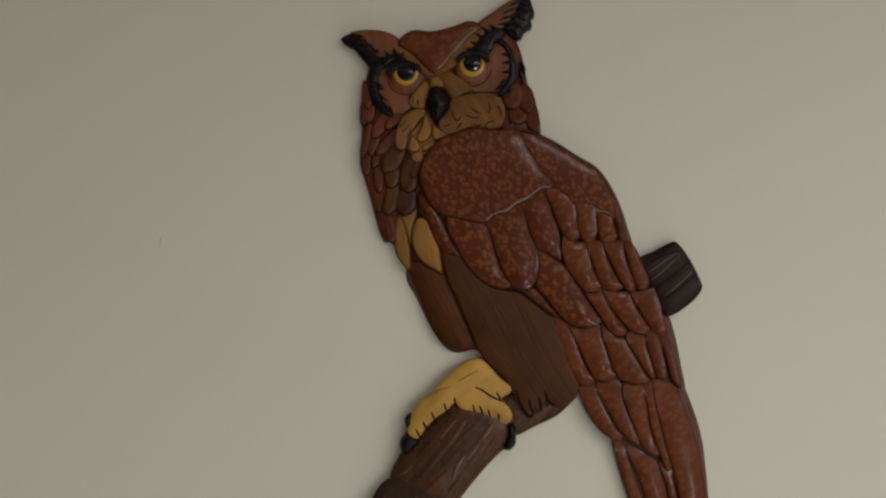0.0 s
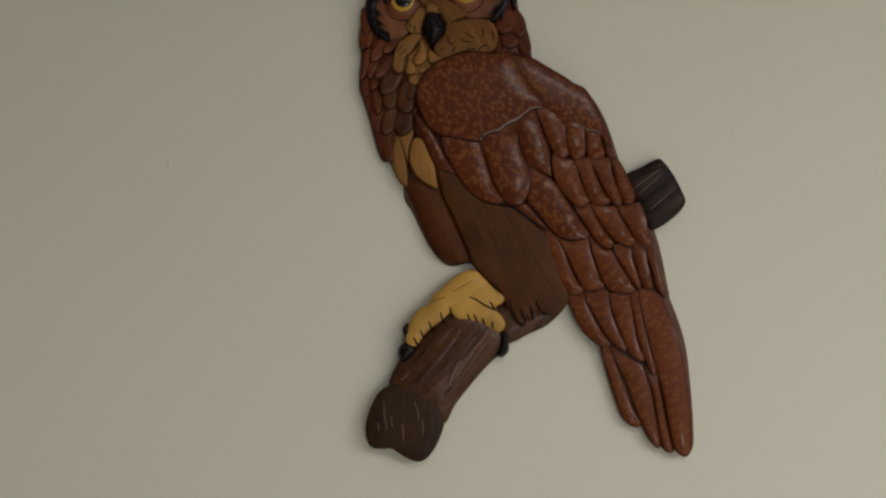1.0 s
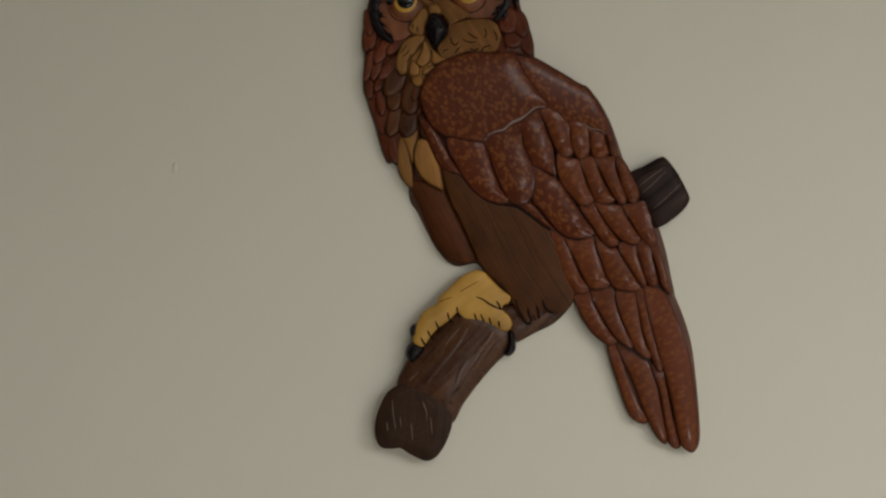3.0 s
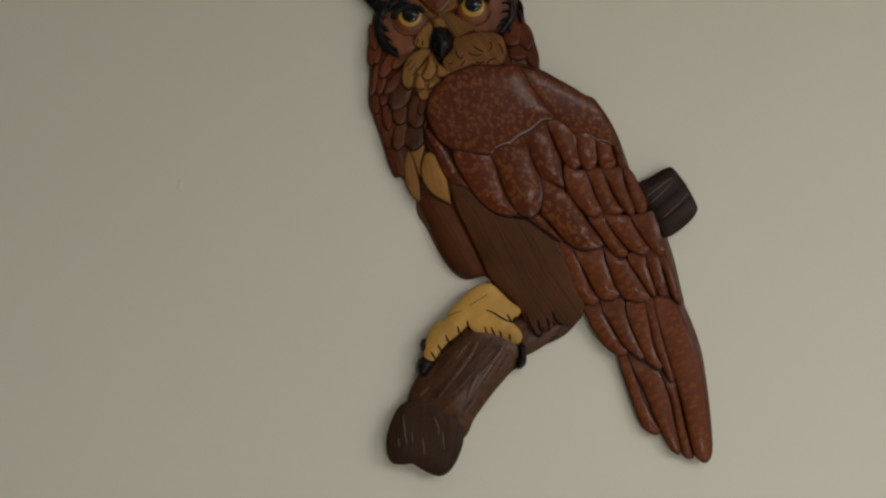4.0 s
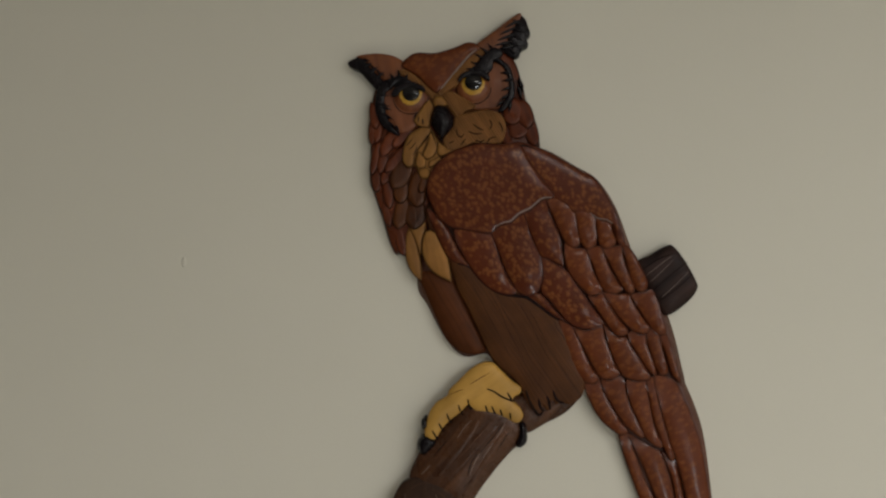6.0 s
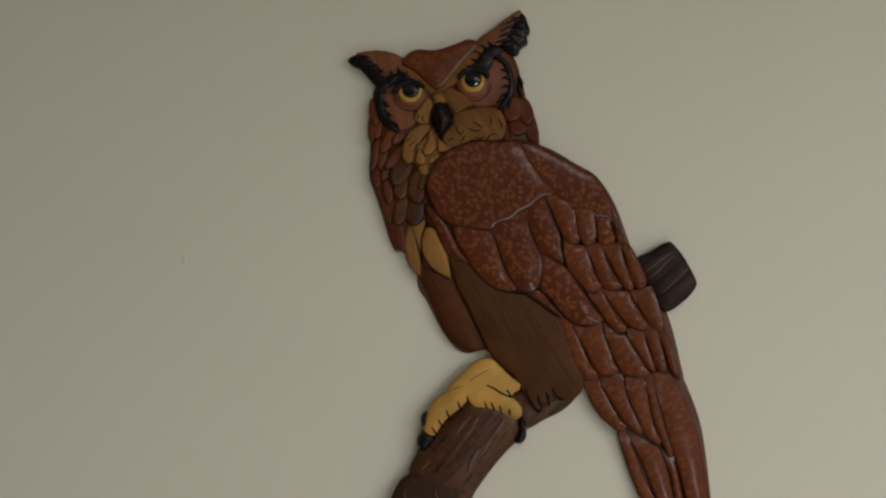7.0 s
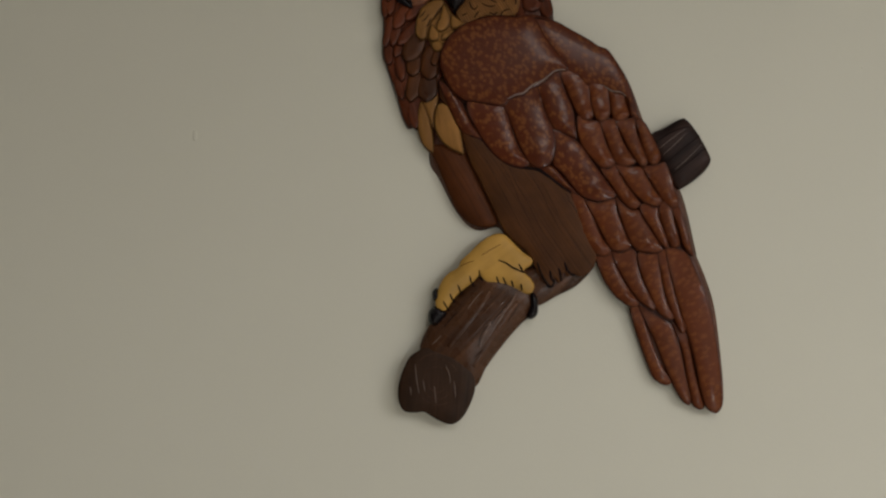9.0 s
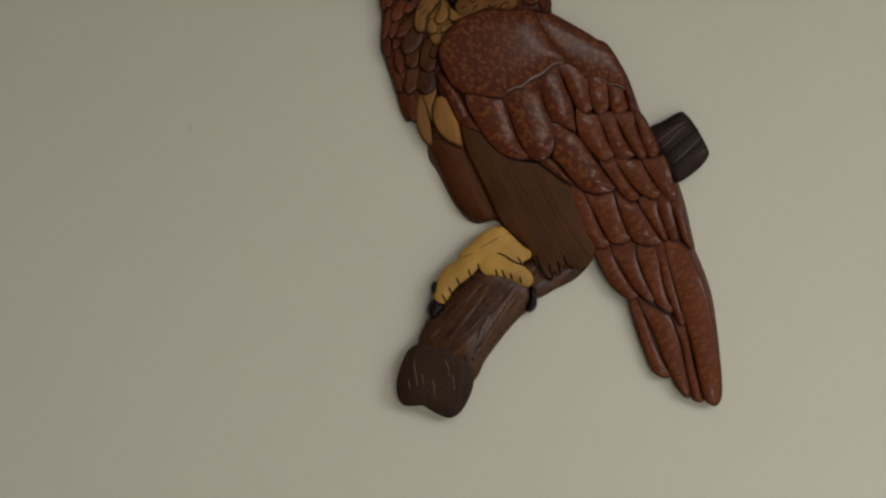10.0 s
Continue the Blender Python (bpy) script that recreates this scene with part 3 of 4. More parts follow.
for pts, high in (
        ([(60.1, -131.8), (71.1, -131.2), (76.6, -127.5), (81.3, -139.7), (89.7, -156.1), (98, -170.1), (105.8, -179.7), (105.7, -184.6), (99.6, -187), (93, -184), (81.6, -175), (72, -162.3), (64.8, -147.7)], 22),
        ([(77.1, -126.2), (86.9, -127.4), (97.9, -123.1), (103.9, -128), (106.1, -142.6), (110.8, -157.8), (117.3, -171.7), (123.7, -184.9), (122.5, -189.8), (116.5, -187.4), (107.5, -180.2), (99.1, -170), (89.6, -154.8), (81.8, -140.3)], 23),
        ([(105.1, -127.4), (116.1, -128.6), (126.4, -127.9), (129.2, -142.5), (131.4, -157.7), (134.2, -172.8), (138.8, -186.1), (143.5, -195.7), (141, -199.9), (133.2, -197), (124.9, -189.2), (118.5, -173.5), (111.4, -157.8), (106.8, -142.6)], 23),
        ([(126.4, -127.3), (133.1, -123), (138.6, -124.2), (139.5, -142.5), (142.9, -160.7), (147.4, -178.8), (152.5, -196.8), (156.6, -208.2), (154.1, -213.7), (149.9, -211.9), (144.1, -199.9), (138.3, -183.7), (133.6, -169.8), (129.7, -149.8)], 23)):
    feather(pts, high, FAINT, name="tail_feather")

# wing, from the lowest row to the shoulder
for pts, high in (
        ([(32.9, -63.1), (40.9, -64.9), (49.5, -71.1), (54.3, -81.5), (60.2, -96.9), (67.4, -112.2), (75.2, -123.1), (75.8, -128), (69.6, -131.7), (61.1, -130.5), (54.5, -123.2), (47.2, -112.2), (41.2, -96.9), (37.1, -81.6)], 25),
        ([(49.4, -71.1), (62.8, -73.5), (80, -69.2), (82.9, -81.5), (88.2, -96.8), (94.1, -112.1), (98.3, -120), (94, -124.9), (84.2, -126.7), (76.3, -124.3), (70.3, -114.6), (62.6, -99.3), (54.8, -84)], 26),
        ([(81.2, -66.8), (88.5, -74.1), (96.9, -80.3), (105.5, -80.9), (110.8, -90.1), (118.6, -102.3), (127.5, -116.2), (131.6, -124.1), (126.7, -127.8), (114.6, -127.8), (104.9, -125.4), (98.9, -119.4), (92.4, -106.6), (87.1, -91.3), (83.5, -79.1)], 26),
        ([(106.9, -77.8), (112.4, -74.1), (120.3, -77.8), (127, -78.4), (128.6, -89.4), (132.7, -101.7), (136.8, -113.2), (137.8, -121.7), (133, -121.2), (127, -114.5), (118.7, -101.1), (111, -88.8)], 25),
        ([(127.6, -77.2), (131.9, -71.1), (137.3, -76), (142.1, -80.3), (144.9, -93.7), (148.4, -107.1), (150.6, -118.1), (146.3, -122.3), (140.9, -121.1), (136.7, -114.4), (132.7, -101), (128.6, -88.8)], 25),
        ([(141.9, -79.1), (148.6, -76.6), (153.3, -85.8), (157.9, -101.1), (161.9, -116.3), (164.7, -130.3), (158.7, -127.3), (152.8, -118.2), (148.8, -102.3), (144.7, -90.1)], 23)):
    feather(pts, high, FAINT)
for pts, high in (
        ([(64.3, -36), (72.9, -36.6), (80.3, -31.7), (85.7, -41.6), (92.9, -53.9), (101.3, -64.9), (107.3, -72.9), (106.6, -77.8), (101.1, -80.3), (93.8, -78.4), (87.2, -71.1), (80.6, -61.3), (72.8, -49.6)], 27),
        ([(80.9, -31.7), (96.2, -34.2), (108.4, -33.6), (113.2, -42.2), (119.1, -52.7), (126.8, -64.3), (131, -70.5), (127.9, -76.6), (120.6, -77.2), (110.9, -72.9), (101.9, -64.3), (93.5, -53.9), (86.3, -41.6)], 27),
        ([(111, -34.2), (125, -31.8), (134.2, -29.3), (141.3, -43.5), (144.7, -57), (148.8, -69.2), (148.7, -77.2), (142, -79), (134.2, -74.1), (127, -63.1), (119.9, -51.4), (114.5, -42.2)], 25)):
    feather(pts, high, FAINT)
for pts, high in (
        ([(40.2, 22.2), (51.3, 16.6), (63.5, 14.6), (67.1, 3.5), (71.8, -11.4), (77.8, -23.7), (80.2, -30.5), (74, -35.4), (65.5, -35.4), (59.4, -29.9), (49.7, -18.7), (43, -8.8), (39.5, 4.8)], 29),
        ([(63.5, 14.6), (73.4, 18.3), (80.7, 16.4), (84.9, 4.6), (90.8, -9.6), (98.6, -22.6), (102.8, -29.3), (96.7, -33.6), (87.5, -33.6), (80.8, -30.5), (76.6, -21.3), (71.9, -8.9), (67.1, 4.7)], 28),
        ([(80.9, 16.5), (93.1, 18.3), (101.7, 18.3), (104, 4.6), (109.3, -10.8), (114.6, -23.8), (115.1, -31.8), (109.6, -34.2), (103.6, -29.3), (97.6, -19.4), (90.4, -5.8), (85, 6)], 28),
        ([(103.1, 19), (109.8, 17.1), (116.4, 9), (123, -4.6), (129.5, -20.1), (128.1, -29.3), (122, -32.4), (115.9, -28.7), (111.2, -16.3), (106.5, -0.2)], 26)):
    feather(pts, high, FAINT)
for pts, high in (
        ([(20.8, 69.6), (36.9, 71.3), (49.2, 64.4), (52.8, 55.6), (53.3, 41.9), (55.6, 29.5), (56.7, 20.8), (51.2, 16.5), (44.4, 17.7), (39.5, 23.3), (34.7, 32.7), (28.6, 47)], 30),
        ([(52.2, 59.4), (64.5, 59.9), (72.5, 54.3), (74.1, 38.7), (75.2, 28.1), (73.3, 19.5), (65.9, 14.5), (59.8, 17.7), (55.6, 27), (53.2, 40.7)], 30),
        ([(72.6, 54.4), (79.9, 50.6), (89.7, 49.3), (92, 35.6), (96.1, 23.2), (91.2, 17), (83.8, 15.2), (77.7, 18.9), (75.4, 29.5), (74.3, 40.7)], 29),
        ([(88.7, 49.5), (96, 43.3), (102, 32), (106.2, 20.8), (103.1, 16.5), (97.6, 20.9), (92.8, 32.7)], 27)):
    feather(pts, high, FAINT)
for pts, high, tilt in (
        ([(-112.7, 60.2), (-105.2, 57.6), (-96.4, 50), (-87.6, 37.4), (-81.3, 24.8), (-73.2, 9.7), (-63.9, -4.7), (-73.9, -2.1), (-83.9, 1.6), (-91.4, 10.4), (-98.9, 25.5), (-106.4, 43.1)], 26, 2),
        ([(-16.3, -34.7), (-0.9, -34.1), (11.5, -32.3), (21.2, -41.5), (29.8, -52), (39.5, -63.1), (32.1, -61.3), (19.9, -53.2), (8.9, -44.6), (-2.1, -38.4)], 26, 2),
        ([(-81.2, 37.7), (-71.9, 42.6), (-56.3, 39.4), (-41.4, 37.5), (-35.2, 18.7), (-30.3, 3.1), (-24.2, -12.4), (-18.1, -23), (-12, -30.4), (-18.2, -35.3), (-29.3, -34.1), (-42.2, -28.5), (-52.7, -19.2), (-63.2, -5.5), (-71.9, 9.5), (-79.4, 23.9)], 29.5, 4),
        ([(13.5, 6.1), (22.8, 2.9), (33.8, -3.3), (43.6, -10.1), (53.2, -24.4), (62.9, -38.5), (71.3, -50.8), (78.5, -60), (80.9, -66.8), (73.5, -71.1), (61.3, -72.3), (50.4, -69.9), (40.6, -63.1), (32.1, -52.7), (22.4, -40.9), (13.3, -31.1), (15.9, -13.8)], 29, 4),
        ([(-42, 37.4), (-30.2, 44.8), (-17.1, 51.6), (-5.3, 56.5), (1.9, 33.4), (8, 18.4), (13.5, 6), (15.8, -10.7), (13.9, -24.9), (8.9, -32.9), (-0.9, -36.6), (-11.4, -32.3), (-18.1, -22.4), (-24.2, -10.6), (-30.3, 4.9), (-35.9, 20.5)], 30.5, 4),
        ([(-5.3, 56.5), (4.6, 65.2), (18.3, 73.2), (22.5, 59.4), (28.6, 44.4), (34.6, 29.5), (36.9, 14), (38.6, -2.8), (32.5, -2.1), (21.5, 3.5), (13.5, 7.2), (8, 18.4), (1.9, 33.4)], 29.5, 4)):
    feather(pts, high, MOTTLED, tilt)
back = dome("shoulder", [(-15.5, 132.7), (11.2, 128), (34.1, 115.8), (52.6, 105), (61.8, 98.6), (74, 92.3), (91.5, 64), (101, 38.5), (104.5, 23), (97.7, 20), (92.5, 40.4), (79.7, 45.5), (67.5, 53), (49, 55), (39.9, 64.4), (27.5, 69.5), (12.2, 85.9), (-3.2, 104.8)], 22, 30, MOTTLED, owl, 0, 0.7, 0.6, "mottled back feathers")
shoulder = dome("shoulder", [(-81.1, 124.8), (-56, 132.1), (-31.1, 131.3), (-9.3, 131), (3, 110.8), (16.5, 91.9), (29.3, 73), (16.3, 68.1), (2.7, 57), (-9.7, 50.8), (-19, 42.8), (-31.4, 39.7), (-40.8, 32.3), (-56.3, 33.6), (-74.9, 36.8), (-84.2, 38.7), (-97.3, 48.2), (-107.9, 67.1), (-111.7, 83.4), (-106.1, 102.9), (-93.6, 116.7)], 26, 33, MOTTLED, owl, 0, 0.55, 0.45, "broad mottled shoulder plate")
# highlight of the shoulder's lower edge, painted as a pale stroke
stroke("rubbed_edge", [(-36.4, 39.6), (-27.7, 43.9), (-19.1, 46.3), (-9.7, 54.4), (2.6, 60.5), (15, 70.4), (25.5, 71.6)], 2.8, PALE_LINE, shoulder, shoulder, 0.3)

# the back plate's edge highlight, painted in the same pale tone
stroke("rubbed_edge", [(67.2, 54.5), (76.9, 48.3), (85.5, 47), (91.5, 42.6)], 2.0, PALE_LINE, back, back, 0.25)

# breast
for pts, high in (
        ([(-134.2, 38.4), (-127.9, 40.9), (-123.5, 27.7), (-120.3, 11.9), (-117.8, -3.7), (-117.7, -18.1), (-123.4, -16.9), (-131.6, -6.8), (-136, 5.7), (-137.3, 21.5)], 20),
        ([(-131.6, 40.9), (-115.3, 47.1), (-113.4, 38.2), (-117.1, 24.4), (-118.3, 8.1), (-122.7, 16.9), (-127.2, 27.6)], 21),
        ([(-113.8, 35.5), (-103.2, 36.1), (-95, 22.9), (-88.8, 8.5), (-85.7, -7.1), (-84.4, -20.2), (-91.9, -18.3), (-103.2, -12.1), (-112.5, -2.1), (-117.6, 10.5), (-117.6, 24.2)], 25)):
    dome("breast_feather", pts, high - 8, high, TAN, owl, 6, 0.5, 0.6, "tan breast feather", 0, gap=0.3)

# neck scales
NECK = [(-141.3, 24.1, 30, 11, -12), (-156.8, 54.2, 26, 10, -15), (-155.9, 77.7, 30, 12.4, -7), (-169.3, 94.6, 28, 10.5, -3), (-157.0, 100.5, 25, 11.8, 22), (-170.4, 117.0, 32, 9.9, 10), (-161.8, 116.9, 32, 11.2, 11), (-146.6, 115.8, 34, 14.3, 40), (-154.9, 135.9, 33, 14.3, 27), (-140.9, 140.6, 26, 12.4, 42), (-167.7, 148.9, 26, 11.8, 5), (-174.1, 145.8, 26, 8.7, -3), (-171.3, 163.7, 26, 11.2, -10)]
OLIVES = [(-141.3, 54.7, 29, 15.5, 10), (-106.2, 48.5, 26, 11.8, -13), (-125.2, 53.0, 28, 19.2, 6), (-141.4, 81.7, 28, 14.9, 2), (-123.0, 79.7, 32, 18.6, 2), (-116.1, 88.1, 19, 10.5, 15), (-141.8, 99.2, 32, 20.5, 27)]
for i, (u, v, long, wide, lean) in enumerate(OLIVES):
    leaf("neck_feather", u, v, long * 1.16, wide * 1.08, lean, 12, 20 + 0.55 * i, NAPE, owl)
for i, (u, v, long, wide, lean) in enumerate(NECK):
    leaf("neck_feather", u, v, long * 1.14, wide * 1.06, lean, 11, 18 + 0.5 * i, RED, owl)
for i, (u, v, long, wide, lean) in enumerate(((-4.7, 136.9, 19, 24, -10), (-19.7, 141.5, 22, 18, 10), (4.1, 146.9, 32, 14, -15),
                                              (-10.9, 151.5, 26, 20, 0), (-2.7, 164.2, 28, 17, -15), (-16.4, 167.5, 26, 18, 8))):
    leaf("neck_feather", u, v, long * 1.15, wide * 1.1, lean, 12, 20 + 0.8 * i, RED, owl)

# chin
dome("chin", [(-136.1, 140.7), (-122.2, 150.1), (-107.7, 150.6), (-97.6, 136.5), (-82.5, 126.2), (-96.3, 116.2), (-108.3, 96.6), (-118.3, 95.5), (-125.9, 108.2), (-137.3, 114)], 10, 21.5, TAN, owl, 0, 0.8, 0.4)
chins = []
for pts, high, mat in (
        ([(-122, 104.7), (-112.5, 107.1), (-107.5, 102.6), (-108.1, 95.7), (-113.8, 93.2), (-120.1, 95.8)], 25, TAN),
        ([(-98.7, 119), (-95, 115.8), (-101.9, 108.9), (-109.4, 105.8), (-110.7, 112.2), (-106.3, 115.9)], 25, TAN),
        ([(-121.4, 124.9), (-116.3, 120.4), (-112.6, 114.7), (-113.2, 107.1), (-120.1, 104.6), (-125.1, 109.1), (-124.5, 117.4)], 27, TAN),
        ([(-100, 136.1), (-93.7, 132.3), (-82.4, 125.2), (-87.4, 120.8), (-96.8, 118.4), (-101.2, 123.5)], 27, TAN),
        ([(-108.2, 148.3), (-101.3, 134.9), (-100.6, 124.7), (-105.6, 117.2), (-112.6, 115.3), (-117, 121.1), (-112.6, 132.5)], 28, TAN),
        ([(-132.8, 142.8), (-122.1, 150.4), (-111.3, 152.2), (-106.9, 147.7), (-113.2, 136.3), (-121.4, 126.2), (-125.1, 117.4), (-126.4, 109.1), (-132.7, 106), (-139, 112.4), (-139, 125.1), (-136.5, 134.6)], 30, TAN),
        ([(-81.1, 162.5), (-71.7, 166.2), (-57.2, 169.9), (-42.2, 170.3), (-30.9, 166.4), (-24.7, 156.8), (-24.2, 145.4), (-29.8, 133.4), (-49.8, 131.7), (-60.4, 133.1), (-74.9, 126.3), (-84.3, 124.5), (-92.4, 130.3), (-93.7, 138.5), (-87.4, 146.7), (-83, 153)], 30, BUFF)):
    chins.append(dome("chin_feather", pts, high - 8, high, mat, owl, 2, 0.5, 0.5, wave=0.8, gap=0.25))
for pts in ([(-60.4, 153.7), (-54.1, 149.2), (-48.5, 147.2)], [(-42.3, 147.8), (-39.7, 152.8), (-42.2, 158.6)], [(-79.2, 148.2), (-77.9, 142.5), (-73.5, 139.3), (-70.4, 143.7)], [(-87.3, 132.5), (-81.7, 134.9)], [(-66, 146.2), (-58.5, 142.9), (-51, 143.5)], [(-74.2, 130.4), (-68.5, 138)], [(-45.4, 132), (-41.7, 137.7), (-34.8, 139.5)], [(-57.3, 136.6), (-52.3, 134), (-48.5, 136.5)], [(-32.2, 156.6), (-28.5, 150.2), (-28.5, 145.1)]):
    stroke("chin_line", pts, 1.9, GROOVE, chins[6], chins[6])

for pts in ([(-135.1, 130.5), (-131.3, 133.7), (-127.6, 139.3)], [(-132, 126.1), (-127.6, 129.2), (-124.4, 134.2)], [(-127.5, 119.7), (-124.4, 124.7), (-122.5, 129.8)], [(-118.1, 132.3), (-113.7, 138.6), (-111.2, 142.4)], [(-111.2, 142.4), (-108.1, 136.6), (-106.8, 130.9)]):
    stroke("chin_line", pts, 1.5, GROOVE, chins[5], chins[5])

# head
brow = slab("forehead", [(-140.5, 223.4), (-132.9, 232.3), (-122.2, 236.6), (-103.2, 235.7), (-81, 241.8), (-67.1, 247.3), (-55.8, 245.2), (-52, 238.8), (-62.1, 230.6), (-80.4, 211.6), (-98.7, 190.8), (-109.5, 195.4), (-122.1, 208.4), (-136.7, 217.6)], 8, 29, FAINT, owl, 4, 1, "red-brown forehead plate")
# pale highlight painted along the forehead's lower edge
stroke("rubbed_edge", [(-57, 238.4), (-67.1, 229.6), (-79.7, 214.4), (-89.8, 201.8), (-96.7, 194.2)], 3.6, PALE_LINE, brow, brow, 0.22)
slab("brow_stripe", [(-144.5, 216.1), (-134.9, 217.3), (-122.2, 208.1), (-108.3, 195.1), (-99.4, 188.6), (-96.3, 181.5), (-109.5, 186.8), (-122.2, 197.9), (-134.9, 207)], 8, 26, BUFF, owl, 2)
slab("brow_stripe", [(-52.7, 240.5), (-47.7, 236), (-54.6, 226.4), (-61.6, 216.3), (-69.8, 208.7), (-77.4, 199.8), (-86.8, 193.6), (-96.3, 187.3), (-100.1, 191.2), (-90, 203.2), (-77.3, 217.8), (-66, 230.5), (-57.7, 237.4)], 8, 27, BUFF, owl, 2)
DISCS = [slab("face_disc", [(-167.5, 186.8), (-163.7, 199), (-151, 203.9), (-135.1, 203.7), (-116.1, 197), (-106.5, 187.9), (-106.5, 171.3), (-110.9, 156), (-121.7, 153.6), (-131.8, 147.3), (-144.4, 144.9), (-152.1, 150.1), (-158.5, 160.4), (-164.9, 173.3)], 8, 22, FACE, owl, 4, 0, "brown facial disc"),
         slab("face_disc", [(-73.6, 215.7), (-52.8, 221.9), (-40.1, 226.8), (-25.6, 225.3), (-16.3, 213.6), (-14.5, 197.6), (-18.3, 183.6), (-27.1, 174.2), (-38.4, 171.8), (-56, 170.7), (-71.8, 176), (-77.4, 188.9)], 8, 22, FACE, owl, 4, 0, "brown facial disc")]
slab("nose_bridge", [(-108.3, 187.4), (-96.9, 189.2), (-86.2, 192.9), (-74.8, 187), (-61, 178.5), (-57.3, 174), (-68.6, 169.1), (-79.3, 162.2), (-84.3, 168.6), (-90.6, 176.3), (-100.1, 177.1), (-105.7, 179.1)], 8, 27, BUFF, owl, 3)
slab("cheek", [(-111.4, 182.3), (-103.8, 175.9), (-107.6, 160), (-110.1, 151.1), (-120.9, 152.5), (-127.2, 159.5), (-121.5, 169.7)], 8, 26, TAN, owl, 3)
dome("cere", [(-104.9, 185.4), (-94.9, 186.5), (-88.6, 177.5), (-94.8, 172.5), (-104.3, 173.9)], 18, 32, TAN, owl, 0, 0.4, 0.9)
dome("beak", [(-101.1, 176.7), (-93.5, 176.6), (-86.6, 169.5), (-82.2, 156.8), (-84.7, 148.6), (-95.4, 137.3), (-96, 136.7), (-96.6, 137.3), (-102.9, 148.2), (-107.9, 159), (-106.1, 169.8)], 16, 42, BLACK, owl, 5, 0.3, 0.95, "glossy black hooked beak")
slab("disc_edge", [(-136.8, 207), (-150.8, 207.9), (-162.2, 203.5), (-168.5, 192.7), (-170.3, 176.7), (-166.5, 160), (-156.3, 148.4), (-142.9, 142.5), (-145.5, 147.6), (-151.8, 154.7), (-157.6, 166.9), (-159.6, 179.7), (-158.3, 190.6), (-149.5, 197.6), (-136.8, 201.3)], 8, 27, BLACK, owl, 2.2, 0, "black rim of the facial disc")
slab("disc_edge", [(-42, 230.1), (-35.7, 232.6), (-28.2, 227.3), (-21.3, 221.5), (-16.9, 213.1), (-14.5, 200.3), (-14.5, 187.5), (-19, 177.4), (-27.2, 169.2), (-32.8, 169.3), (-27.1, 178.8), (-22.7, 187), (-20.8, 197.2), (-22.6, 209.3), (-27.6, 219), (-35.1, 224.9)], 8, 26, BLACK, owl, 2.2, 0, "black rim of the facial disc")
slab("disc_edge", [(-16.7, 222), (-10.4, 215.4), (-7.9, 207.7), (-3.6, 199.9), (-6.1, 195.4), (-5.5, 189.6), (-11.2, 188.4), (-15.6, 196.2), (-14.9, 209)], 4, 14, BLACK, owl, 2.2, 0, "black feathers behind the facial disc")
slab("eyebrow", [(-153.2, 194.2), (-155.8, 201.3), (-152, 207), (-144.4, 209.5), (-135.5, 207.4), (-129.1, 202.2), (-135.5, 201), (-143.1, 202.4), (-148.8, 199.3)], 8, 30, BLACK, owl, 2)
slab("eyebrow", [(-69.1, 207.2), (-61.6, 216), (-55.9, 223), (-49.6, 230.6), (-43.2, 236.9), (-36.3, 240.6), (-27.5, 236), (-30.1, 229.6), (-37, 225.3), (-38.9, 217.6), (-43.9, 211.9), (-55.9, 208.9)], 8, 30, BLACK, owl, 2)
# tufts along the rims
TUFTS = [(-44.5, 225.4, 17, 5, 60), (-52.1, 220.4, 17, 5, 62), (-39.5, 230.5, 15, 5, 55), (-60.9, 216.7, 15, 5, 60), (-48.3, 214, 12, 4, -60), (-142.9, 202.5, 14, 4, 75), (-127.7, 201.6, 13, 4, -80),
         (-155.1, 163.7, 11, 4, -60), (-151.9, 155.3, 11, 4, -50), (-157.6, 173.3, 10, 4, -75), (-144.9, 149.5, 10, 4, -25),
         (-22.6, 203.6, 11, 4, 85), (-23.3, 194, 11, 4, 75), (-25.8, 184.5, 11, 4, 60), (-30.9, 177.5, 10, 4, 50), (-24.5, 211.9, 10, 4, 100),
         (-121.5, 159.5, 10, 2.5, 5), (-116.4, 156.9, 9, 2.5, -5), (-125.3, 163.3, 8, 2.5, 15), (-152, 203.4, 9, 3, 120), (-144.4, 205.2, 9, 3, 140),
         (-8.3, 190, 14, 5, -15), (-7, 198.9, 14, 5, -20), (-19.6, 173.6, 12, 5, 10)]
TUFTS += [(-52.1, 230, 20, 5, 118), (-45.8, 236.3, 20, 5, 125), (-38.2, 238.7, 16, 5, 140), (-57.1, 222.4, 18, 5, 110), (-62.2, 216, 16, 5, 100), (-30.7, 232.2, 14, 5, -150), (-150.7, 208.3, 12, 5, 150), (-143.1, 210.1, 13, 5, 165), (-135.5, 207.4, 12, 5, -160), (-155.8, 203.2, 11, 5, 125), (-162, 177.6, 13, 5, -78), (-161.3, 167.4, 13, 5, -68), (-158.1, 158.4, 13, 5, -55), (-151.8, 150, 12, 5, -40), (-162.7, 187.9, 12, 5, -92)]
for u, v, long, wide, lean in TUFTS:
    leaf("tuft", u, v, long * 1.2, wide * 1.2, lean, 20, 28.5, BLACK, owl, 0, True)
# eyes
def oval(u, v, a, b, turn=0.0, n=12):
    c, d = math.cos(radians(turn)), math.sin(radians(turn))
    return [(u + a * math.cos(t) * c - b * math.sin(t) * d, v + a * math.cos(t) * d + b * math.sin(t) * c) for t in np.linspace(0, 2 * math.pi, n, endpoint=False)]


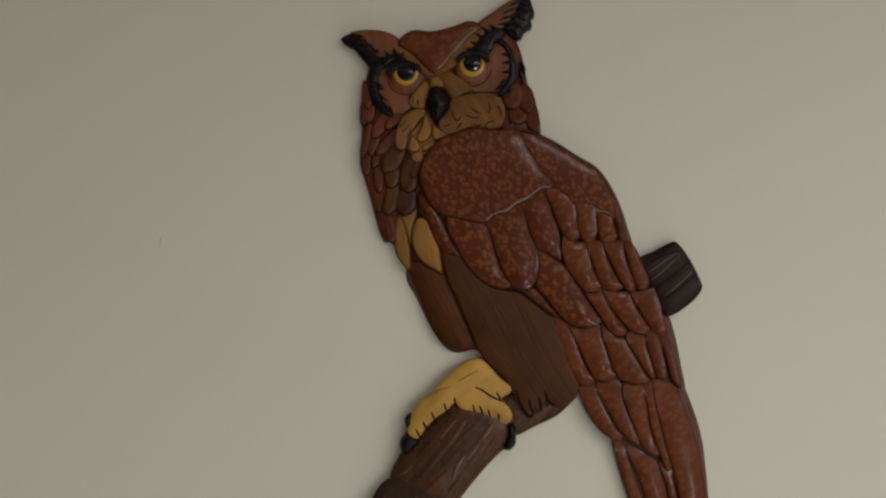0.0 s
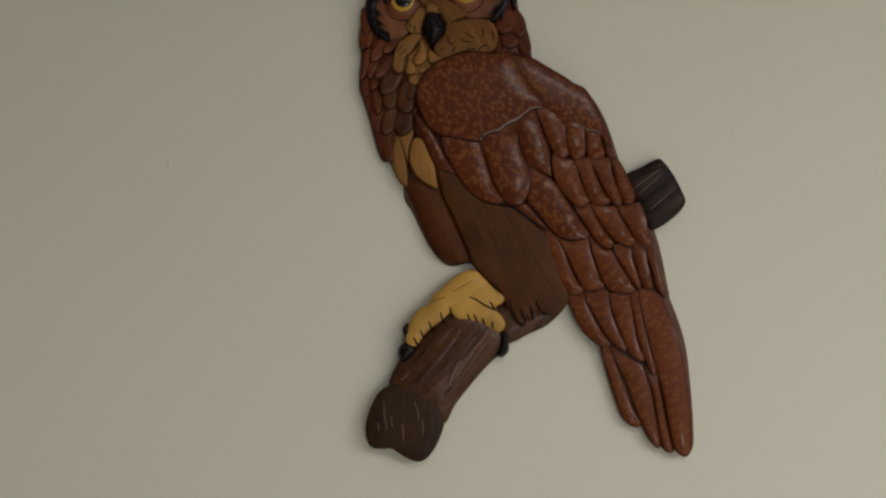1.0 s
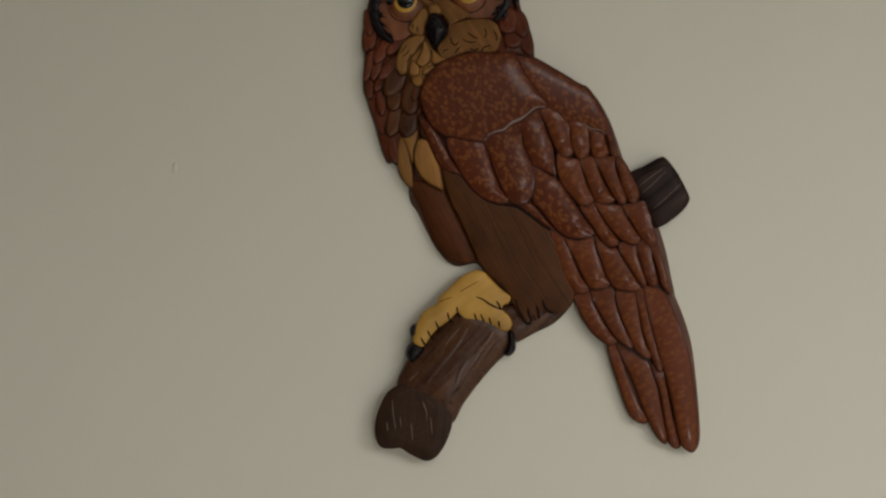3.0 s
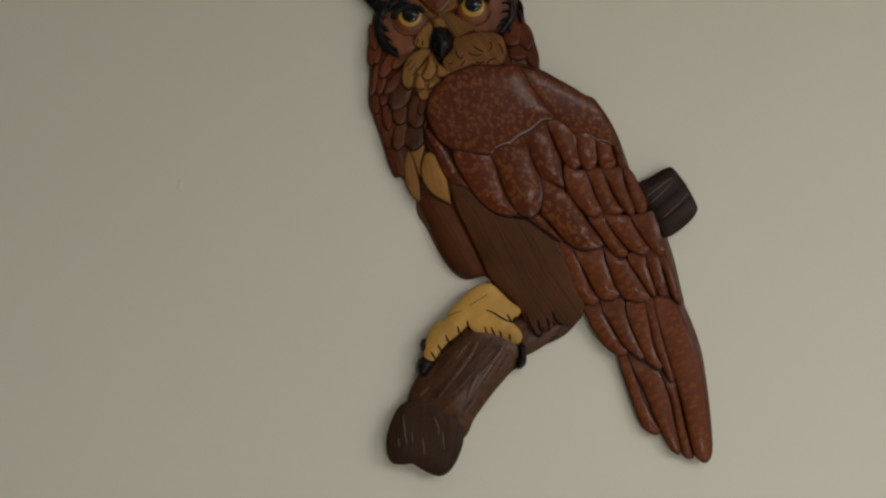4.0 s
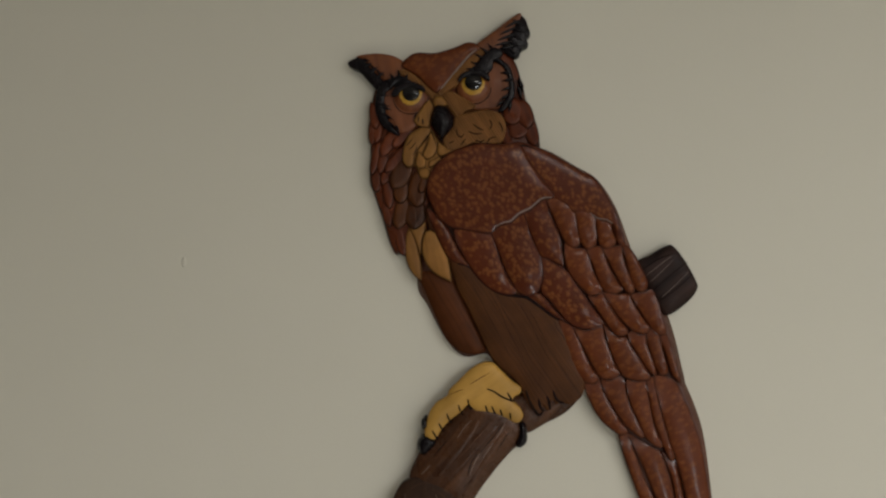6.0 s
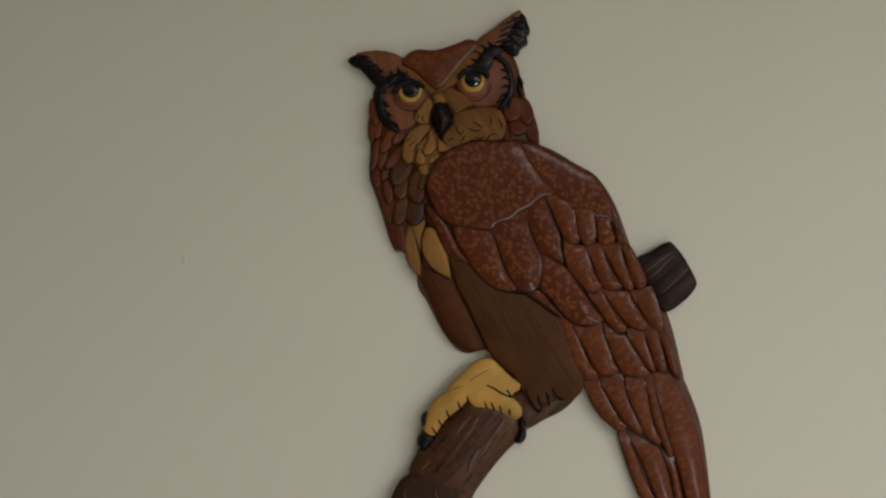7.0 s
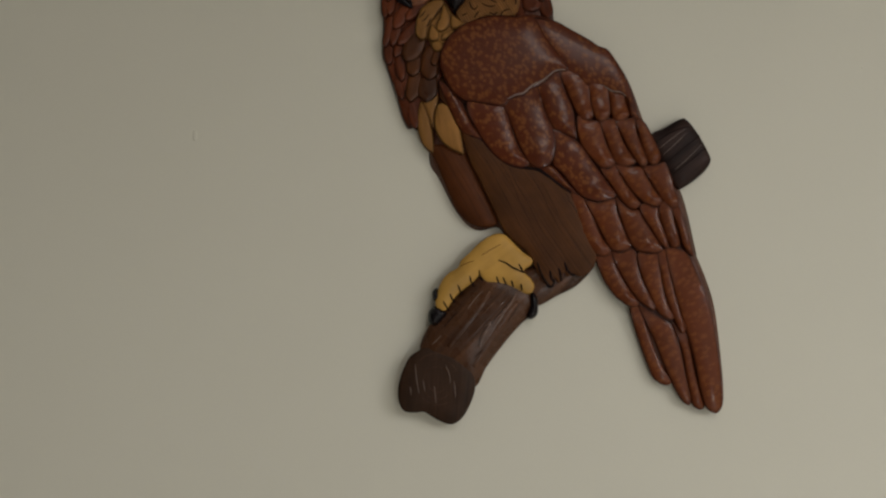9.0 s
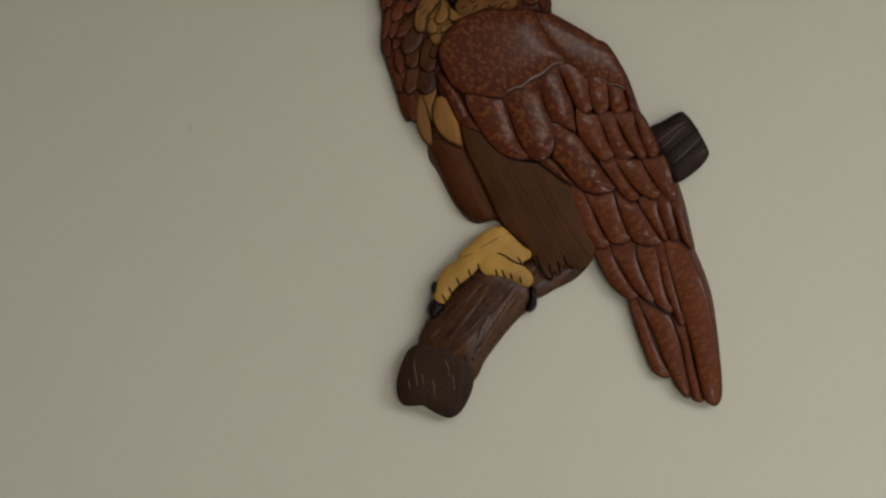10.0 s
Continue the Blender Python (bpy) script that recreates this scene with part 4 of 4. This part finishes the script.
for u, v, pu, pv, lid in ((-130.3, 187.3, -129.9, 190.2, [(-151.6, 187.1), (-147.8, 196), (-136.4, 200.9), (-120, 199.4), (-113.7, 194.2), (-116.2, 191.7), (-128.9, 195.7), (-139, 193.3), (-145.3, 187)]),
                          (-60.3, 197.9, -60, 201.4, [(-77.2, 205.2), (-72.2, 211.6), (-60.9, 215.2), (-48.3, 213.8), (-42.1, 207.3), (-43.3, 202.9), (-50.8, 207.4), (-60.9, 209.5), (-69.7, 207.1), (-75.9, 201.4)])):
    eye = dome("eye", oval(u, v - 1.5, 19, 17.5), 14, 27, FACE, owl, 0, 0.3, 0.55, "owl eye with a carved lid")
    dome("iris", oval(u, v - 0.6, 14.4, 13.2), 20, 28, IRIS, eye, 0, 0.55, 0.8, "yellow iris")
    dome("pupil", oval(pu, pv, 9.8, 9.6), 22, 31, PUPIL, eye, 0, 0.6, 0.95, "glossy black pupil")
    slab("eyelid", lid, 10, 32, BLACK, eye, 1.5, 0, "black upper eyelid")
    for turn in (178, 238, 290):
        stroke("lid_groove", [(u + 19.6 * math.cos(radians(a + turn)), v - 2 + 18.2 * math.sin(radians(a + turn))) for a in range(0, 75, 12)], 1.8, GROOVE, eye, DISCS[u > -100], 0.1)
# ears
ear = slab("ear", [(-192.1, 234.4), (-170.4, 237.4), (-151.2, 234.5), (-139.1, 227.2), (-136.5, 216.8), (-144.7, 210.5), (-156.2, 202.9), (-165.1, 209.5), (-173.5, 217.3), (-180.6, 225.2), (-184.4, 230.4)], 4, 22, FACE, owl, 3, 0, "brown ear tuft")
tip = slab("ear_tip", [(-202.6, 226.6), (-194.9, 232.3), (-183.4, 234.7), (-178.2, 224.3), (-170.5, 216.4), (-162.8, 208.6), (-155.1, 202), (-162.7, 193.1), (-169.1, 195.7), (-180, 207.5), (-189.7, 218), (-196.1, 220.7)], 2, 20, BLACK, ear, 3, 0, "black feathered ear tip")
for u, v, lean in ((-176.7, 223.9, -70), (-170.3, 218.6, -60), (-163.9, 213.3, -60), (-180.6, 229.1, -80)):
    leaf("tuft", u, v, 14, 5, lean, 16, 23.5, BLACK, tip, 0, True)
ear = slab("ear", [(-58.4, 244), (-38.1, 260.5), (-10.2, 280.7), (-7.1, 275.5), (-14.7, 265.3), (-19.8, 252.5), (-28.1, 243.6), (-34.4, 234.7), (-49.6, 235.5)], 4, 22, FACE, owl, 3, 0, "brown ear tuft")
tip = slab("ear_tip", [(-10.2, 279.9), (-2.6, 275.9), (1.1, 266.8), (3.6, 257.7), (-0.3, 252.6), (1, 244.8), (-6.6, 239.8), (-9.2, 233.4), (-14.9, 230.9), (-22.4, 233.6), (-28.1, 242.7), (-20.4, 255.5), (-14.7, 268.3)], 2, 20, BLACK, ear, 3, 0, "black feathered ear tip")
for u, v, lean in ((-9, 269, -60), (-8.4, 261.3, -65), (-11.6, 253.6, -60), (-14.2, 245.9, -50), (-18, 239.6, -40)):
    leaf("tuft", u, v, 21, 6, lean, 14, 23, BLACK, tip, 0, True)

for u, v, lean, long in ((-17.9, 267.6, 62, 24), (-22.3, 260, 64, 26), (-24.2, 252.9, 70, 28), (-28.1, 245.9, 76, 26), (-24.3, 241.3, 84, 22), (-179.5, 223.6, -118, 17), (-173, 217.7, -122, 18), (-165.3, 211.7, -126, 18), (-186.5, 228.9, -108, 14)):
    leaf("ear_spike", u, v, long, 5.5, lean, 16, 23.5, BLACK, owl, 0, True)
stroke("neck_groove", [(-14.2, 130), (-3, 129.2), (8.2, 126)], 2.6, GROOVE, back, back, 0.15)

# marks on the wall
for x, z, r in ((-0.3535, 1.6907, 0.006), (0.3884, 1.7676, 0.002), (-0.5457, 1.8279, 0.0015)):
    bm = bmesh.new()
    bmesh.ops.create_icosphere(bm, subdivisions=2, radius=1.0)
    for vert in bm.verts:
        vert.co = Vector((vert.co.x * r * 0.5, vert.co.y * r * 0.06, vert.co.z * r))
    bump = part("paint_blemish", bm, PAINT, None, "small paint blemish on the cream wall")
    bump.location = (x, 0, z)
    tagged(bump, category="blemish", kind="structure")
